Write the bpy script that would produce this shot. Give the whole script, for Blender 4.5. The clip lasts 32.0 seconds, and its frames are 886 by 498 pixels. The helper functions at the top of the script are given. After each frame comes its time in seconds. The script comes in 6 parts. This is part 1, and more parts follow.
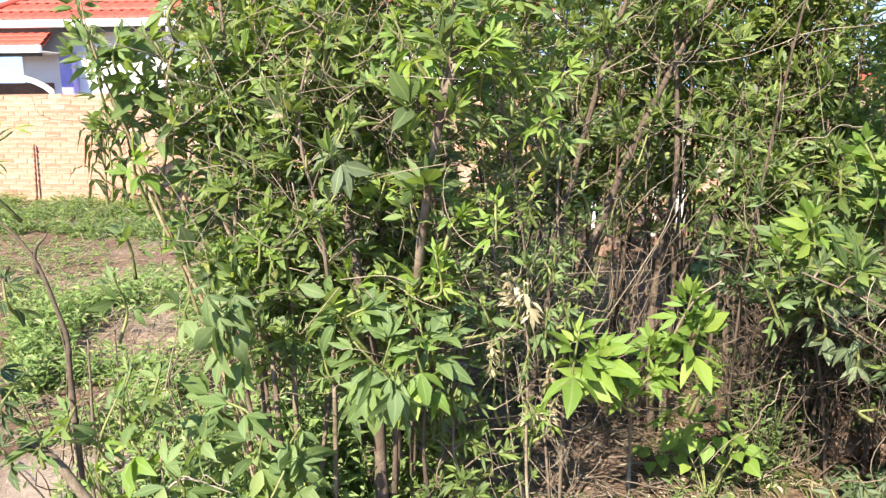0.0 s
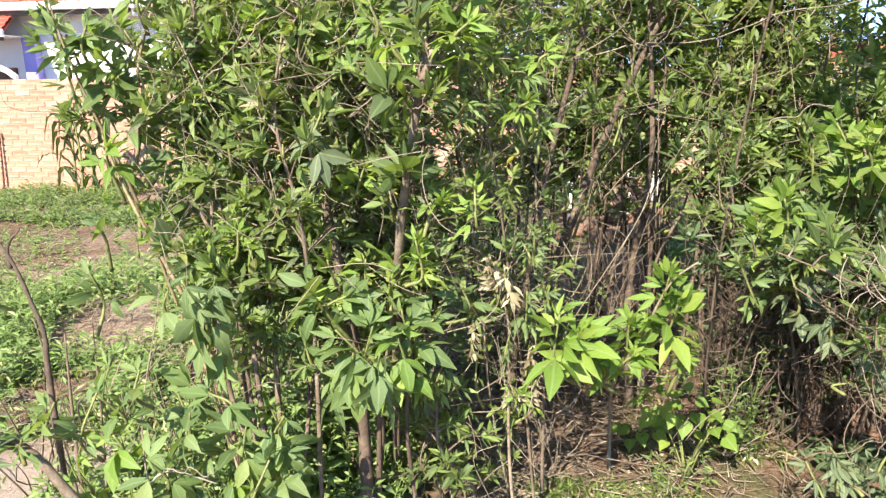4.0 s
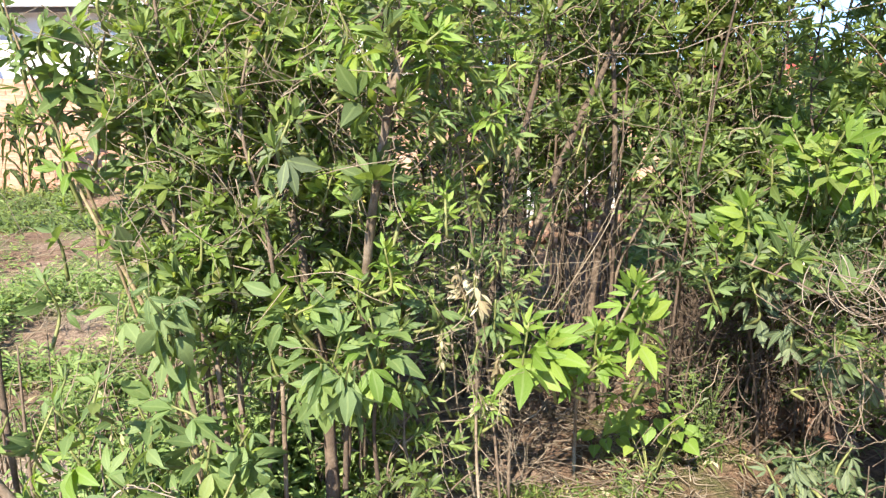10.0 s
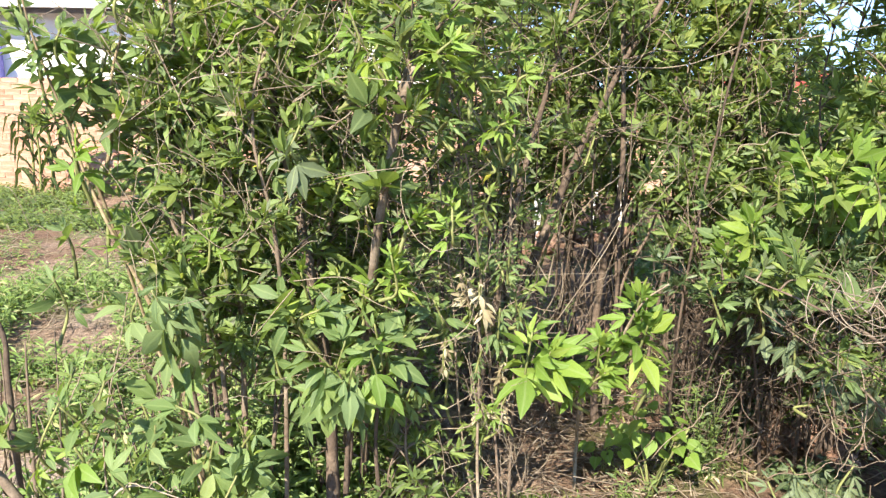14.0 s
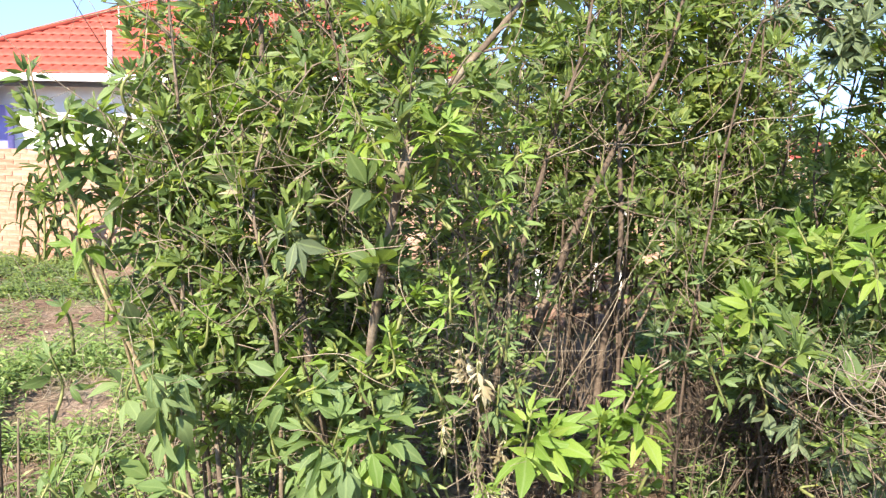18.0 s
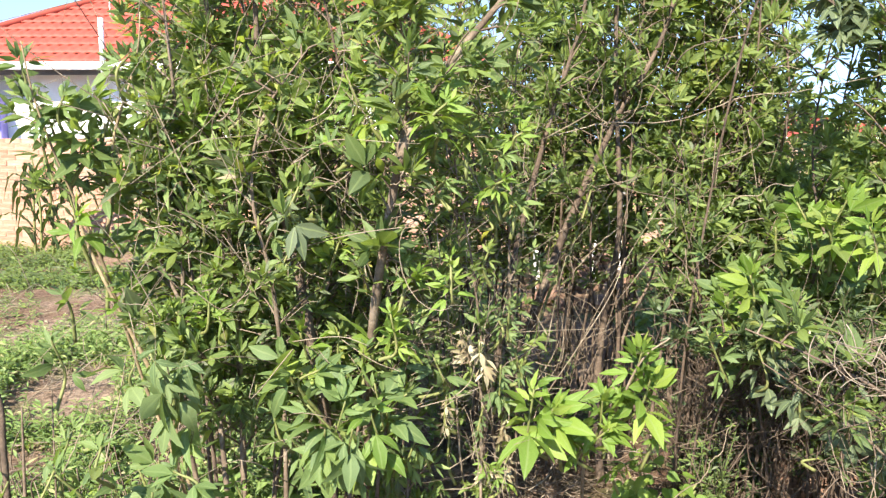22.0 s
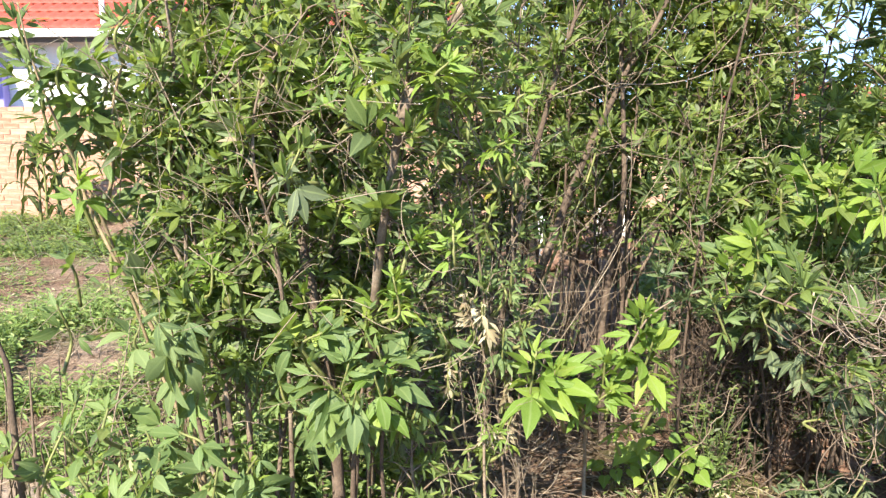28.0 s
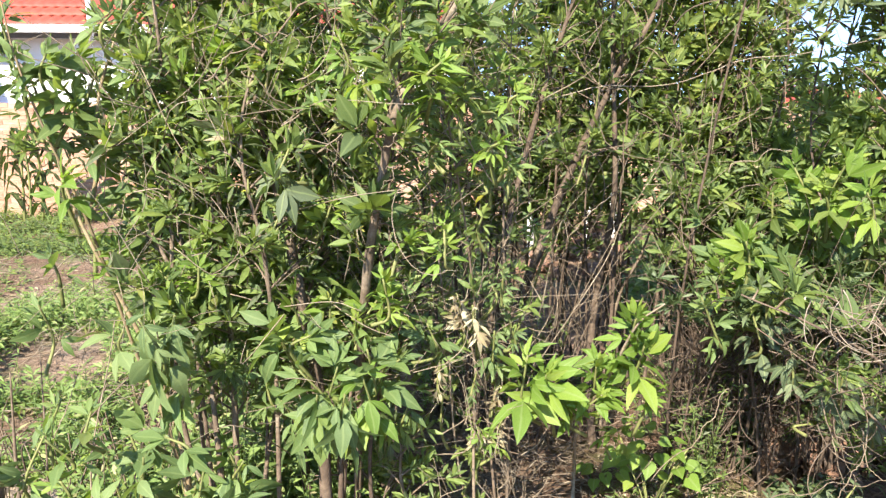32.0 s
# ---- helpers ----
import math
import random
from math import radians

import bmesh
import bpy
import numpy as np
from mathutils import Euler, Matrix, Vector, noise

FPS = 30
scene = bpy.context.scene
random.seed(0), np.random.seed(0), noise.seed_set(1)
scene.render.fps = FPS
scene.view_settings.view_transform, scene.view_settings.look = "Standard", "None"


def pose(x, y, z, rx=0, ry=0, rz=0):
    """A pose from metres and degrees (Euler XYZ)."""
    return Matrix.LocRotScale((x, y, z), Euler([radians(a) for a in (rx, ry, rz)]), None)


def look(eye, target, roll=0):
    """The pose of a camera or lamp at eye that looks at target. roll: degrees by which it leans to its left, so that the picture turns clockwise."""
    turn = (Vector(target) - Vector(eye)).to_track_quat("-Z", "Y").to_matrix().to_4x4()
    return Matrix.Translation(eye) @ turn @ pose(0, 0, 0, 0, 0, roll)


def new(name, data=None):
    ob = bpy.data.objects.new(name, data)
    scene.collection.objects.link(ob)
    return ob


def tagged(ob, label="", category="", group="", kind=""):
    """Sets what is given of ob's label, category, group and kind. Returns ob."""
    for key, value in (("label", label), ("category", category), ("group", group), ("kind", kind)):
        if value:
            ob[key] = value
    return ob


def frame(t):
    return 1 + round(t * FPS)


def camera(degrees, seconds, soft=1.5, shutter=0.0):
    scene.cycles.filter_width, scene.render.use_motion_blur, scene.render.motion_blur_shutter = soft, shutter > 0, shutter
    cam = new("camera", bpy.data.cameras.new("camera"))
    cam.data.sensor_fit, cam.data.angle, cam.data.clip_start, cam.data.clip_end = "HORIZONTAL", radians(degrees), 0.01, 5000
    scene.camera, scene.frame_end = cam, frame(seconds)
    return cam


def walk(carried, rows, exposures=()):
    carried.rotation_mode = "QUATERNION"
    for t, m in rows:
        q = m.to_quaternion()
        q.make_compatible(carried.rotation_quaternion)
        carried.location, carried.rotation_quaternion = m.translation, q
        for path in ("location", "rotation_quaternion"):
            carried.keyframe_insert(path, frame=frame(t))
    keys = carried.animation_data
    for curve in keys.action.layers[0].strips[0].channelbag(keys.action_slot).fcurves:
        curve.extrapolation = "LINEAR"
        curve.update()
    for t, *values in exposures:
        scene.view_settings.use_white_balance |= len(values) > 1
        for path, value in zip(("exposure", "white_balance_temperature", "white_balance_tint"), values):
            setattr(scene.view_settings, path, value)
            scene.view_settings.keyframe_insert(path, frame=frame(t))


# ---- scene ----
# ---------------------------------------------------------------- camera
# seconds, place, then turn to the left, tilt upward and lean, in degrees
PATH = [
    (0, 0.055, 0.000, 1.536, 4.95, -11.34, -0.39),
    (0.5, 0.054, -0.000, 1.537, 4.90, -11.19, -0.47),
    (1, 0.058, 0.005, 1.539, 4.77, -11.05, -0.75),
    (1.5, 0.061, 0.011, 1.540, 4.46, -10.92, -1.10),
    (2, 0.061, 0.012, 1.542, 4.29, -11.10, -0.85),
    (2.5, 0.057, 0.007, 1.538, 3.65, -11.41, -0.41),
    (3, 0.048, 0.001, 1.540, 3.56, -12.67, -0.28),
    (3.5, 0.048, 0.001, 1.546, 3.46, -13.07, -1.09),
    (5.5, 0.027, 0.001, 1.572, 1.89, -12.03, -0.48),
    (6, 0.028, -0.001, 1.573, 1.75, -11.94, -0.98),
    (6.5, 0.031, -0.001, 1.574, 1.24, -12.12, -0.60),
    (7, 0.029, 0.003, 1.572, 0.85, -12.37, -0.27),
    (7.5, 0.021, -0.000, 1.571, 0.79, -12.58, -0.26),
    (8, 0.018, 0.004, 1.570, 0.05, -12.60, -0.28),
    (8.5, 0.013, 0.007, 1.567, -0.31, -12.76, -0.72),
    (9, 0.013, 0.015, 1.565, -0.67, -12.58, -0.20),
    (9.5, 0.012, 0.014, 1.564, -0.57, -12.65, -0.61),
    (10, 0.009, 0.014, 1.563, -0.42, -12.61, -0.36),
    (10.5, 0.010, 0.014, 1.562, -0.26, -12.80, -0.21),
    (11, 0.012, 0.018, 1.562, -0.09, -13.07, -0.05),
    (11.5, 0.011, 0.017, 1.561, -0.05, -13.24, 0.06),
    (12, 0.008, 0.014, 1.562, -0.18, -13.60, 0.62),
    (12.5, 0.009, 0.013, 1.559, -0.09, -13.34, 0.84),
    (13, 0.010, 0.007, 1.563, -0.00, -12.46, 0.98),
    (13.5, 0.009, 0.006, 1.564, 0.07, -12.29, 1.26),
    (14, 0.011, 0.000, 1.564, 0.12, -11.94, 0.96),
    (14.5, 0.012, -0.006, 1.569, 0.05, -11.14, 1.16),
    (15, 0.011, -0.017, 1.591, -0.07, -6.10, 0.79),
    (15.5, 0.012, -0.027, 1.614, -0.76, -2.11, 0.47),
    (17.5, 0.029, -0.006, 1.603, -0.16, -5.01, 0.82),
    (18, 0.022, -0.002, 1.593, 0.37, -6.67, 0.93),
    (18.5, 0.019, -0.005, 1.591, 0.25, -7.02, 0.94),
    (19, 0.020, -0.001, 1.592, 0.39, -7.43, 0.87),
    (19.5, 0.021, -0.001, 1.591, 0.21, -7.65, 0.85),
    (20, 0.020, -0.004, 1.589, 0.28, -7.28, 0.84),
    (20.5, 0.015, 0.002, 1.583, 0.23, -8.04, 1.04),
    (21, 0.020, 0.005, 1.581, -0.32, -8.47, -0.56),
    (21.5, 0.015, 0.003, 1.586, -0.13, -7.97, -0.05),
    (22, 0.014, -0.000, 1.586, 0.15, -7.97, -0.02),
    (22.5, 0.014, 0.007, 1.578, 0.13, -8.89, 0.34),
    (23, 0.012, 0.009, 1.577, 0.29, -9.21, 0.45),
    (23.5, 0.010, 0.008, 1.578, 0.51, -9.17, 0.12),
    (24, 0.013, 0.008, 1.574, 0.21, -9.39, -0.16),
    (24.5, 0.014, 0.009, 1.576, -0.00, -9.57, 0.10),
    (26.5, 0.014, 0.013, 1.567, 0.22, -10.08, 0.04),
    (27, 0.018, 0.015, 1.567, 0.45, -10.59, -0.03),
    (27.5, 0.030, 0.012, 1.566, 0.75, -11.22, -0.22),
    (28, 0.022, 0.003, 1.569, 0.58, -10.48, -0.29),
    (28.5, 0.021, 0.010, 1.575, 0.27, -9.56, -0.47),
    (29, 0.024, 0.018, 1.573, 0.22, -9.58, -0.15),
    (29.5, 0.027, 0.015, 1.575, 0.12, -9.51, -0.29),
    (30, 0.026, 0.017, 1.578, 0.06, -9.24, -0.37),
    (30.5, 0.022, 0.019, 1.576, -0.23, -9.38, 0.05),
    (31, 0.020, 0.021, 1.573, -0.53, -9.91, 0.39),
    (31.5, 0.020, 0.031, 1.570, -0.88, -10.46, 0.33),
    (32, 0.013, 0.029, 1.570, -0.41, -10.47, 0.23),
]
cam = camera(63.0, 32.0, soft=1.35)
walk(cam, [(t, pose(x, y, z, 0, 0, yaw) @ pose(0, 0, 0, 90 + tilt) @ pose(0, 0, 0, 0, 0, lean))
           for t, x, y, z, yaw, tilt, lean in PATH],
     exposures=[(0, 1.86, 6750, 11), (32, 1.86, 6750, 11)])

# ---------------------------------------------------------------- light
SUN_FROM = Vector((-0.30, -0.76, 0.64)).normalized()
world = bpy.data.worlds.new("world")
scene.world = world
world.use_nodes = True
wn = world.node_tree
sky = wn.nodes.new("ShaderNodeTexSky")
sky.sky_type = "NISHITA"
sky.sun_disc = False
sky.sun_elevation = math.asin(SUN_FROM.z)
sky.sun_rotation = math.atan2(SUN_FROM.x, SUN_FROM.y)
sky.dust_density = 0.0
sky.altitude = 2500
sky.ozone_density = 1.0
sky_way = wn.nodes.new("ShaderNodeTexCoord")
split = wn.nodes.new("ShaderNodeSeparateXYZ")
lift = wn.nodes.new("ShaderNodeMath")
lift.operation = "MULTIPLY_ADD"
lift.inputs[1].default_value, lift.inputs[2].default_value = 0.8, 0.2
join = wn.nodes.new("ShaderNodeCombineXYZ")
wn.links.new(sky_way.outputs["Generated"], split.inputs[0])
wn.links.new(split.outputs[2], lift.inputs[0])
wn.links.new(split.outputs[0], join.inputs[0])
wn.links.new(split.outputs[1], join.inputs[1])
wn.links.new(lift.outputs[0], join.inputs[2])
wn.links.new(join.outputs[0], sky.inputs["Vector"])
wn.links.new(sky.outputs[0], wn.nodes["Background"].inputs[0])
wn.nodes["Background"].inputs[1].default_value = 0.15
sun = new("sun", bpy.data.lights.new("sun", "SUN"))
sun.data.energy = 4.65
sun.data.angle = radians(0.5)
sun.data.color = (1.0, 0.94, 0.84)
sun.matrix_world = look(SUN_FROM * 30, (0, 0, 0))

# ---------------------------------------------------------------- materials
def node_material(name):
    m = bpy.data.materials.new(name)
    m.use_nodes = True
    nt = m.node_tree
    return m, nt, nt.nodes, nt.nodes["Principled BSDF"]


def ramp(nt, value, stops):
    r = nt.nodes.new("ShaderNodeValToRGB")
    e = r.color_ramp.elements
    while len(e) < len(stops):
        e.new(0.5)
    for el, (p, c) in zip(e, stops):
        el.position, el.color = p, (*c, 1)
    nt.links.new(value, r.inputs[0])
    return r.outputs[0]


def noise_tex(nt, scale, detail=6.0, rough=0.6, coord="Object"):
    tc = nt.nodes.new("ShaderNodeTexCoord")
    n = nt.nodes.new("ShaderNodeTexNoise")
    n.inputs["Scale"].default_value = scale
    n.inputs["Detail"].default_value = detail
    n.inputs["Roughness"].default_value = rough
    nt.links.new(tc.outputs[coord], n.inputs["Vector"])
    return n.outputs["Fac"]


def mix(nt, fac, a, b, mode="MIX"):
    n = nt.nodes.new("ShaderNodeMix")
    n.data_type, n.blend_type = "RGBA", mode
    for socket, v in ((n.inputs[0], fac), (n.inputs[6], a), (n.inputs[7], b)):
        if isinstance(v, bpy.types.NodeSocket):
            nt.links.new(v, socket)
        elif isinstance(v, (int, float)):
            socket.default_value = v
        else:
            socket.default_value = (*v, 1)
    return n.outputs[2]


def bump(nt, bsdf, height, strength=0.4, distance=0.01):
    b = nt.nodes.new("ShaderNodeBump")
    b.inputs["Strength"].default_value = strength
    b.inputs["Distance"].default_value = distance
    nt.links.new(height, b.inputs["Height"])
    nt.links.new(b.outputs[0], bsdf.inputs["Normal"])


def leaf_material(name, stops, translucent=0.45, rough=0.5, through_tint=(1.25, 1.25, 0.6)):
    """Foliage: each blade takes its own green, with a paler midrib, some mottling and light passing through."""
    m, nt, nodes, b = node_material(name)
    geo = nodes.new("ShaderNodeNewGeometry")
    info = nodes.new("ShaderNodeObjectInfo")
    add = nodes.new("ShaderNodeMath")
    add.operation = "ADD"
    nt.links.new(geo.outputs["Random Per Island"], add.inputs[0])
    nt.links.new(info.outputs["Random"], add.inputs[1])
    fr = nodes.new("ShaderNodeMath")
    fr.operation = "FRACT"
    nt.links.new(add.outputs[0], fr.inputs[0])
    col = ramp(nt, fr.outputs[0], stops)
    mottle = ramp(nt, noise_tex(nt, 55, 4), [(0.3, (0.78, 0.80, 0.75)), (0.7, (1.12, 1.1, 1.05))])
    col = mix(nt, 1.0, col, mottle, "MULTIPLY")
    at = nodes.new("ShaderNodeAttribute")
    at.attribute_name = "rib"
    rib = ramp(nt, at.outputs["Fac"], [(0.80, (0, 0, 0)), (0.97, (0.45, 0.45, 0.45))])
    col = mix(nt, rib, col, (0.26, 0.33, 0.13))
    nt.links.new(col, b.inputs["Base Color"])
    b.inputs["Roughness"].default_value = rough
    b.inputs["Specular IOR Level"].default_value = 0.36
    tr = nodes.new("ShaderNodeBsdfTranslucent")
    nt.links.new(mix(nt, 1.0, col, through_tint, "MULTIPLY"), tr.inputs[0])
    ms = nodes.new("ShaderNodeMixShader")
    ms.inputs[0].default_value = translucent
    nt.links.new(b.outputs[0], ms.inputs[1])
    nt.links.new(tr.outputs[0], ms.inputs[2])
    nt.links.new(ms.outputs[0], nodes["Material Output"].inputs[0])
    bump(nt, b, noise_tex(nt, 120, 3), 0.25, 0.004)
    return m


def rough_material(name, scale, stops, fine=60, rough=0.85, relief=0.5, depth=0.01, fine_mix=0.5, coord="Object", vary=0.0):
    """Two scales of colour variation and a fine relief; vary: how far single pieces differ."""
    m, nt, nodes, b = node_material(name)
    col = ramp(nt, noise_tex(nt, scale, 5, coord=coord), stops)
    grain = ramp(nt, noise_tex(nt, fine, 6, 0.7, coord=coord), [(0.25, (1 - fine_mix,) * 3), (0.75, (1 + fine_mix * 0.6,) * 3)])
    col = mix(nt, 1.0, col, grain, "MULTIPLY")
    if vary:
        info = nodes.new("ShaderNodeObjectInfo")
        geo = nodes.new("ShaderNodeNewGeometry")
        s = nodes.new("ShaderNodeMath")
        s.operation = "ADD"
        nt.links.new(info.outputs["Random"], s.inputs[0])
        nt.links.new(geo.outputs["Random Per Island"], s.inputs[1])
        f = nodes.new("ShaderNodeMath")
        f.operation = "FRACT"
        nt.links.new(s.outputs[0], f.inputs[0])
        col = mix(nt, 1.0, col, ramp(nt, f.outputs[0], [(0, (1 - vary,) * 3), (0.5, (1, 1, 1)), (1, (1 + vary, 1 + vary * 0.8, 1 + vary * 0.5))]), "MULTIPLY")
    nt.links.new(col, b.inputs["Base Color"])
    b.inputs["Roughness"].default_value = rough
    b.inputs["Specular IOR Level"].default_value = 0.25
    bump(nt, b, noise_tex(nt, fine, 6, 0.7, coord=coord), relief, depth)
    return m


LEAF = leaf_material("leaf_green", [(0.0, (0.130, 0.155, 0.088)), (0.14, (0.135, 0.170, 0.084)), (0.2, (0.099, 0.150, 0.056)), (0.42, (0.131, 0.190, 0.066)),
                                    (0.7, (0.184, 0.258, 0.076)), (0.965, (0.232, 0.308, 0.086)), (0.998, (0.30, 0.32, 0.10))], 0.5)
# dark leaf green; also paints shade into the undergrowth at lower right
LEAF_DARK_SHADE = leaf_material("leaf_dark", [(0.0, (0.040, 0.066, 0.028)), (0.5, (0.060, 0.095, 0.036)), (1.0, (0.095, 0.13, 0.05))], 0.3)
LEAF_YELLOW = leaf_material("leaf_yellow", [(0.0, (0.40, 0.38, 0.05)), (0.6, (0.52, 0.48, 0.07)), (1.0, (0.50, 0.44, 0.16))], 0.4)
LEAF_PALE = leaf_material("leaf_pale", [(0.0, (0.100, 0.155, 0.062)), (0.6, (0.14, 0.205, 0.080)), (1.0, (0.19, 0.25, 0.10))], 0.4, 0.65)
# young yellow-green, reddened to hold the warm sunlight of the shrub tops
LEAF_YOUNG_SUN = leaf_material("leaf_young", [(0.0, (0.135, 0.188, 0.058)), (0.5, (0.188, 0.250, 0.068)), (0.96, (0.265, 0.325, 0.086)), (0.998, (0.34, 0.35, 0.10))], 0.5)
LEAF_FRONT = leaf_material("leaf_front", [(0.0, (0.112, 0.172, 0.066)), (0.5, (0.158, 0.236, 0.080)), (0.9, (0.205, 0.282, 0.094)), (1.0, (0.25, 0.31, 0.10))])
LEAF_LIME = leaf_material("leaf_lime", [(0.0, (0.125, 0.210, 0.040)), (0.6, (0.185, 0.290, 0.052)), (1.0, (0.27, 0.35, 0.07))], 0.45)
LEAF_GREY = leaf_material("leaf_grey", [(0.0, (0.085, 0.115, 0.060)), (0.6, (0.115, 0.150, 0.080)), (1.0, (0.165, 0.195, 0.11))], 0.3, 0.6, (1.1, 1.15, 0.7))
LEAF_WEED = leaf_material("leaf_weed", [(0.0, (0.105, 0.165, 0.050)), (0.5, (0.160, 0.245, 0.066)), (0.88, (0.23, 0.315, 0.09)), (0.96, (0.36, 0.33, 0.18))], 0.4, 0.5)
GRASS = leaf_material("grass_blade", [(0.0, (0.08, 0.13, 0.03)), (0.6, (0.14, 0.20, 0.05)), (0.85, (0.26, 0.26, 0.10)), (1.0, (0.42, 0.36, 0.2))], 0.3, 0.55)
DRY = leaf_material("dry_leaf", [(0.0, (0.20, 0.15, 0.09)), (0.5, (0.33, 0.27, 0.17)), (1.0, (0.48, 0.43, 0.30))], 0.2, 0.8, (1, 1, 1))
BARK = rough_material("bark_brown", 9, [(0.3, (0.098, 0.070, 0.049)), (0.55, (0.175, 0.132, 0.092)), (0.75, (0.29, 0.238, 0.175))], 90, 0.85, 0.8, 0.004)
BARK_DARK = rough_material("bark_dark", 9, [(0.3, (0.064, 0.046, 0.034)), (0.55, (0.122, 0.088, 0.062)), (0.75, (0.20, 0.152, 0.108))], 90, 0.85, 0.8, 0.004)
BARK_TAN = rough_material("bark_tan", 7, [(0.3, (0.16, 0.118, 0.068)), (0.55, (0.26, 0.20, 0.11)), (0.75, (0.37, 0.31, 0.19))], 80, 0.7, 0.5, 0.003)
BARK_GREEN = rough_material("bark_green", 7, [(0.3, (0.11, 0.13, 0.04)), (0.6, (0.19, 0.20, 0.07)), (0.8, (0.27, 0.25, 0.11))], 80, 0.6, 0.4, 0.002)
TWIG = rough_material("twig_pale", 11, [(0.3, (0.17, 0.125, 0.085)), (0.6, (0.29, 0.235, 0.165)), (0.8, (0.44, 0.39, 0.30))], 90, 0.85, 0.5, 0.002)
VINE_PALE = rough_material("vine_pale", 9, [(0.3, (0.20, 0.155, 0.11)), (0.6, (0.32, 0.265, 0.20)), (0.8, (0.46, 0.41, 0.33))], 80, 0.8, 0.4, 0.002)
SOIL = rough_material("soil_red", 3, [(0.3, (0.17, 0.095, 0.062)), (0.55, (0.27, 0.160, 0.108)), (0.8, (0.38, 0.26, 0.185))], 45, 0.95, 0.9, 0.02)
PLASTER = rough_material("plaster_white", 2, [(0.3, (0.74, 0.73, 0.70)), (0.7, (0.81, 0.80, 0.78))], 30, 0.8, 0.2, 0.004, 0.08)
GUTTER = rough_material("gutter_white", 3, [(0.3, (0.68, 0.68, 0.68)), (0.7, (0.78, 0.78, 0.78))], 30, 0.45, 0.1, 0.002, 0.06)
WHITEWASH = rough_material("whitewash", 6, [(0.35, (0.40, 0.37, 0.33)), (0.6, (0.68, 0.66, 0.62)), (0.8, (0.78, 0.77, 0.74))], 50, 0.85, 0.5, 0.006, 0.25)
PURPLE = rough_material("paint_violet", 3, [(0.3, (0.24, 0.21, 0.52)), (0.7, (0.32, 0.29, 0.62))], 40, 0.6, 0.1, 0.002, 0.08)
TILE = rough_material("roof_red", 1.6, [(0.3, (0.265, 0.050, 0.033)), (0.7, (0.345, 0.074, 0.048))], 60, 0.6, 0.3, 0.004, 0.15, vary=0.07)
def brick_material(name, stops, vary):
    """Sun-bleached clay: every brick fired differently, with pale smears of render that run along the courses."""
    m, nt, nodes, b = node_material(name)
    col = ramp(nt, noise_tex(nt, 2.6, 5), stops)
    info = nodes.new("ShaderNodeObjectInfo")
    geo = nodes.new("ShaderNodeNewGeometry")
    s = nodes.new("ShaderNodeMath")
    s.operation = "ADD"
    nt.links.new(info.outputs["Random"], s.inputs[0])
    nt.links.new(geo.outputs["Random Per Island"], s.inputs[1])
    f = nodes.new("ShaderNodeMath")
    f.operation = "FRACT"
    nt.links.new(s.outputs[0], f.inputs[0])
    col = mix(nt, 1.0, col, ramp(nt, f.outputs[0], [(0, (1 - vary, 1 - 1.25 * vary, 1 - 1.4 * vary)), (0.45, (1, 1, 1)), (0.8, (1.05, 1.03, 1.0)), (1, (1 + vary, 1 + 1.6 * vary, 1 + 2.0 * vary))]), "MULTIPLY")
    tc = nodes.new("ShaderNodeTexCoord")
    mp = nodes.new("ShaderNodeMapping")
    mp.inputs["Scale"].default_value = (0.9, 0.9, 3.2)
    n = nodes.new("ShaderNodeTexNoise")
    n.inputs["Scale"].default_value, n.inputs["Detail"].default_value = 1.5, 7
    nt.links.new(tc.outputs["Object"], mp.inputs[0])
    nt.links.new(mp.outputs[0], n.inputs["Vector"])
    smear = ramp(nt, n.outputs["Fac"], [(0.5, (0, 0, 0)), (0.62, (0.65, 0.65, 0.65))])
    col = mix(nt, smear, col, (0.45, 0.325, 0.235))
    grain = ramp(nt, noise_tex(nt, 24, 6, 0.7), [(0.25, (0.8, 0.8, 0.8)), (0.75, (1.13, 1.13, 1.13))])
    col = mix(nt, 1.0, col, grain, "MULTIPLY")
    nt.links.new(col, b.inputs["Base Color"])
    b.inputs["Roughness"].default_value = 0.92
    b.inputs["Specular IOR Level"].default_value = 0.2
    bump(nt, b, noise_tex(nt, 24, 6, 0.7), 0.7, 0.01)
    return m


BRICK = brick_material("brick_orange", [(0.28, (0.31, 0.150, 0.095)), (0.5, (0.38, 0.212, 0.142)), (0.72, (0.43, 0.285, 0.205))], 0.2)
MORTAR = brick_material("mortar", [(0.3, (0.28, 0.16, 0.105)), (0.7, (0.385, 0.245, 0.175))], 0.0)
IRON = rough_material("iron_rust", 12, [(0.3, (0.10, 0.04, 0.025)), (0.7, (0.2, 0.09, 0.05))], 70, 0.8, 0.6, 0.003)
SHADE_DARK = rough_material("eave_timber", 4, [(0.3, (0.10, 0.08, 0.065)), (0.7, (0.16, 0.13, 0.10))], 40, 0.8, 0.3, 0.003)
WOOD = rough_material("door_wood", 5, [(0.3, (0.13, 0.065, 0.035)), (0.7, (0.20, 0.10, 0.055))], 40, 0.5, 0.3, 0.003)


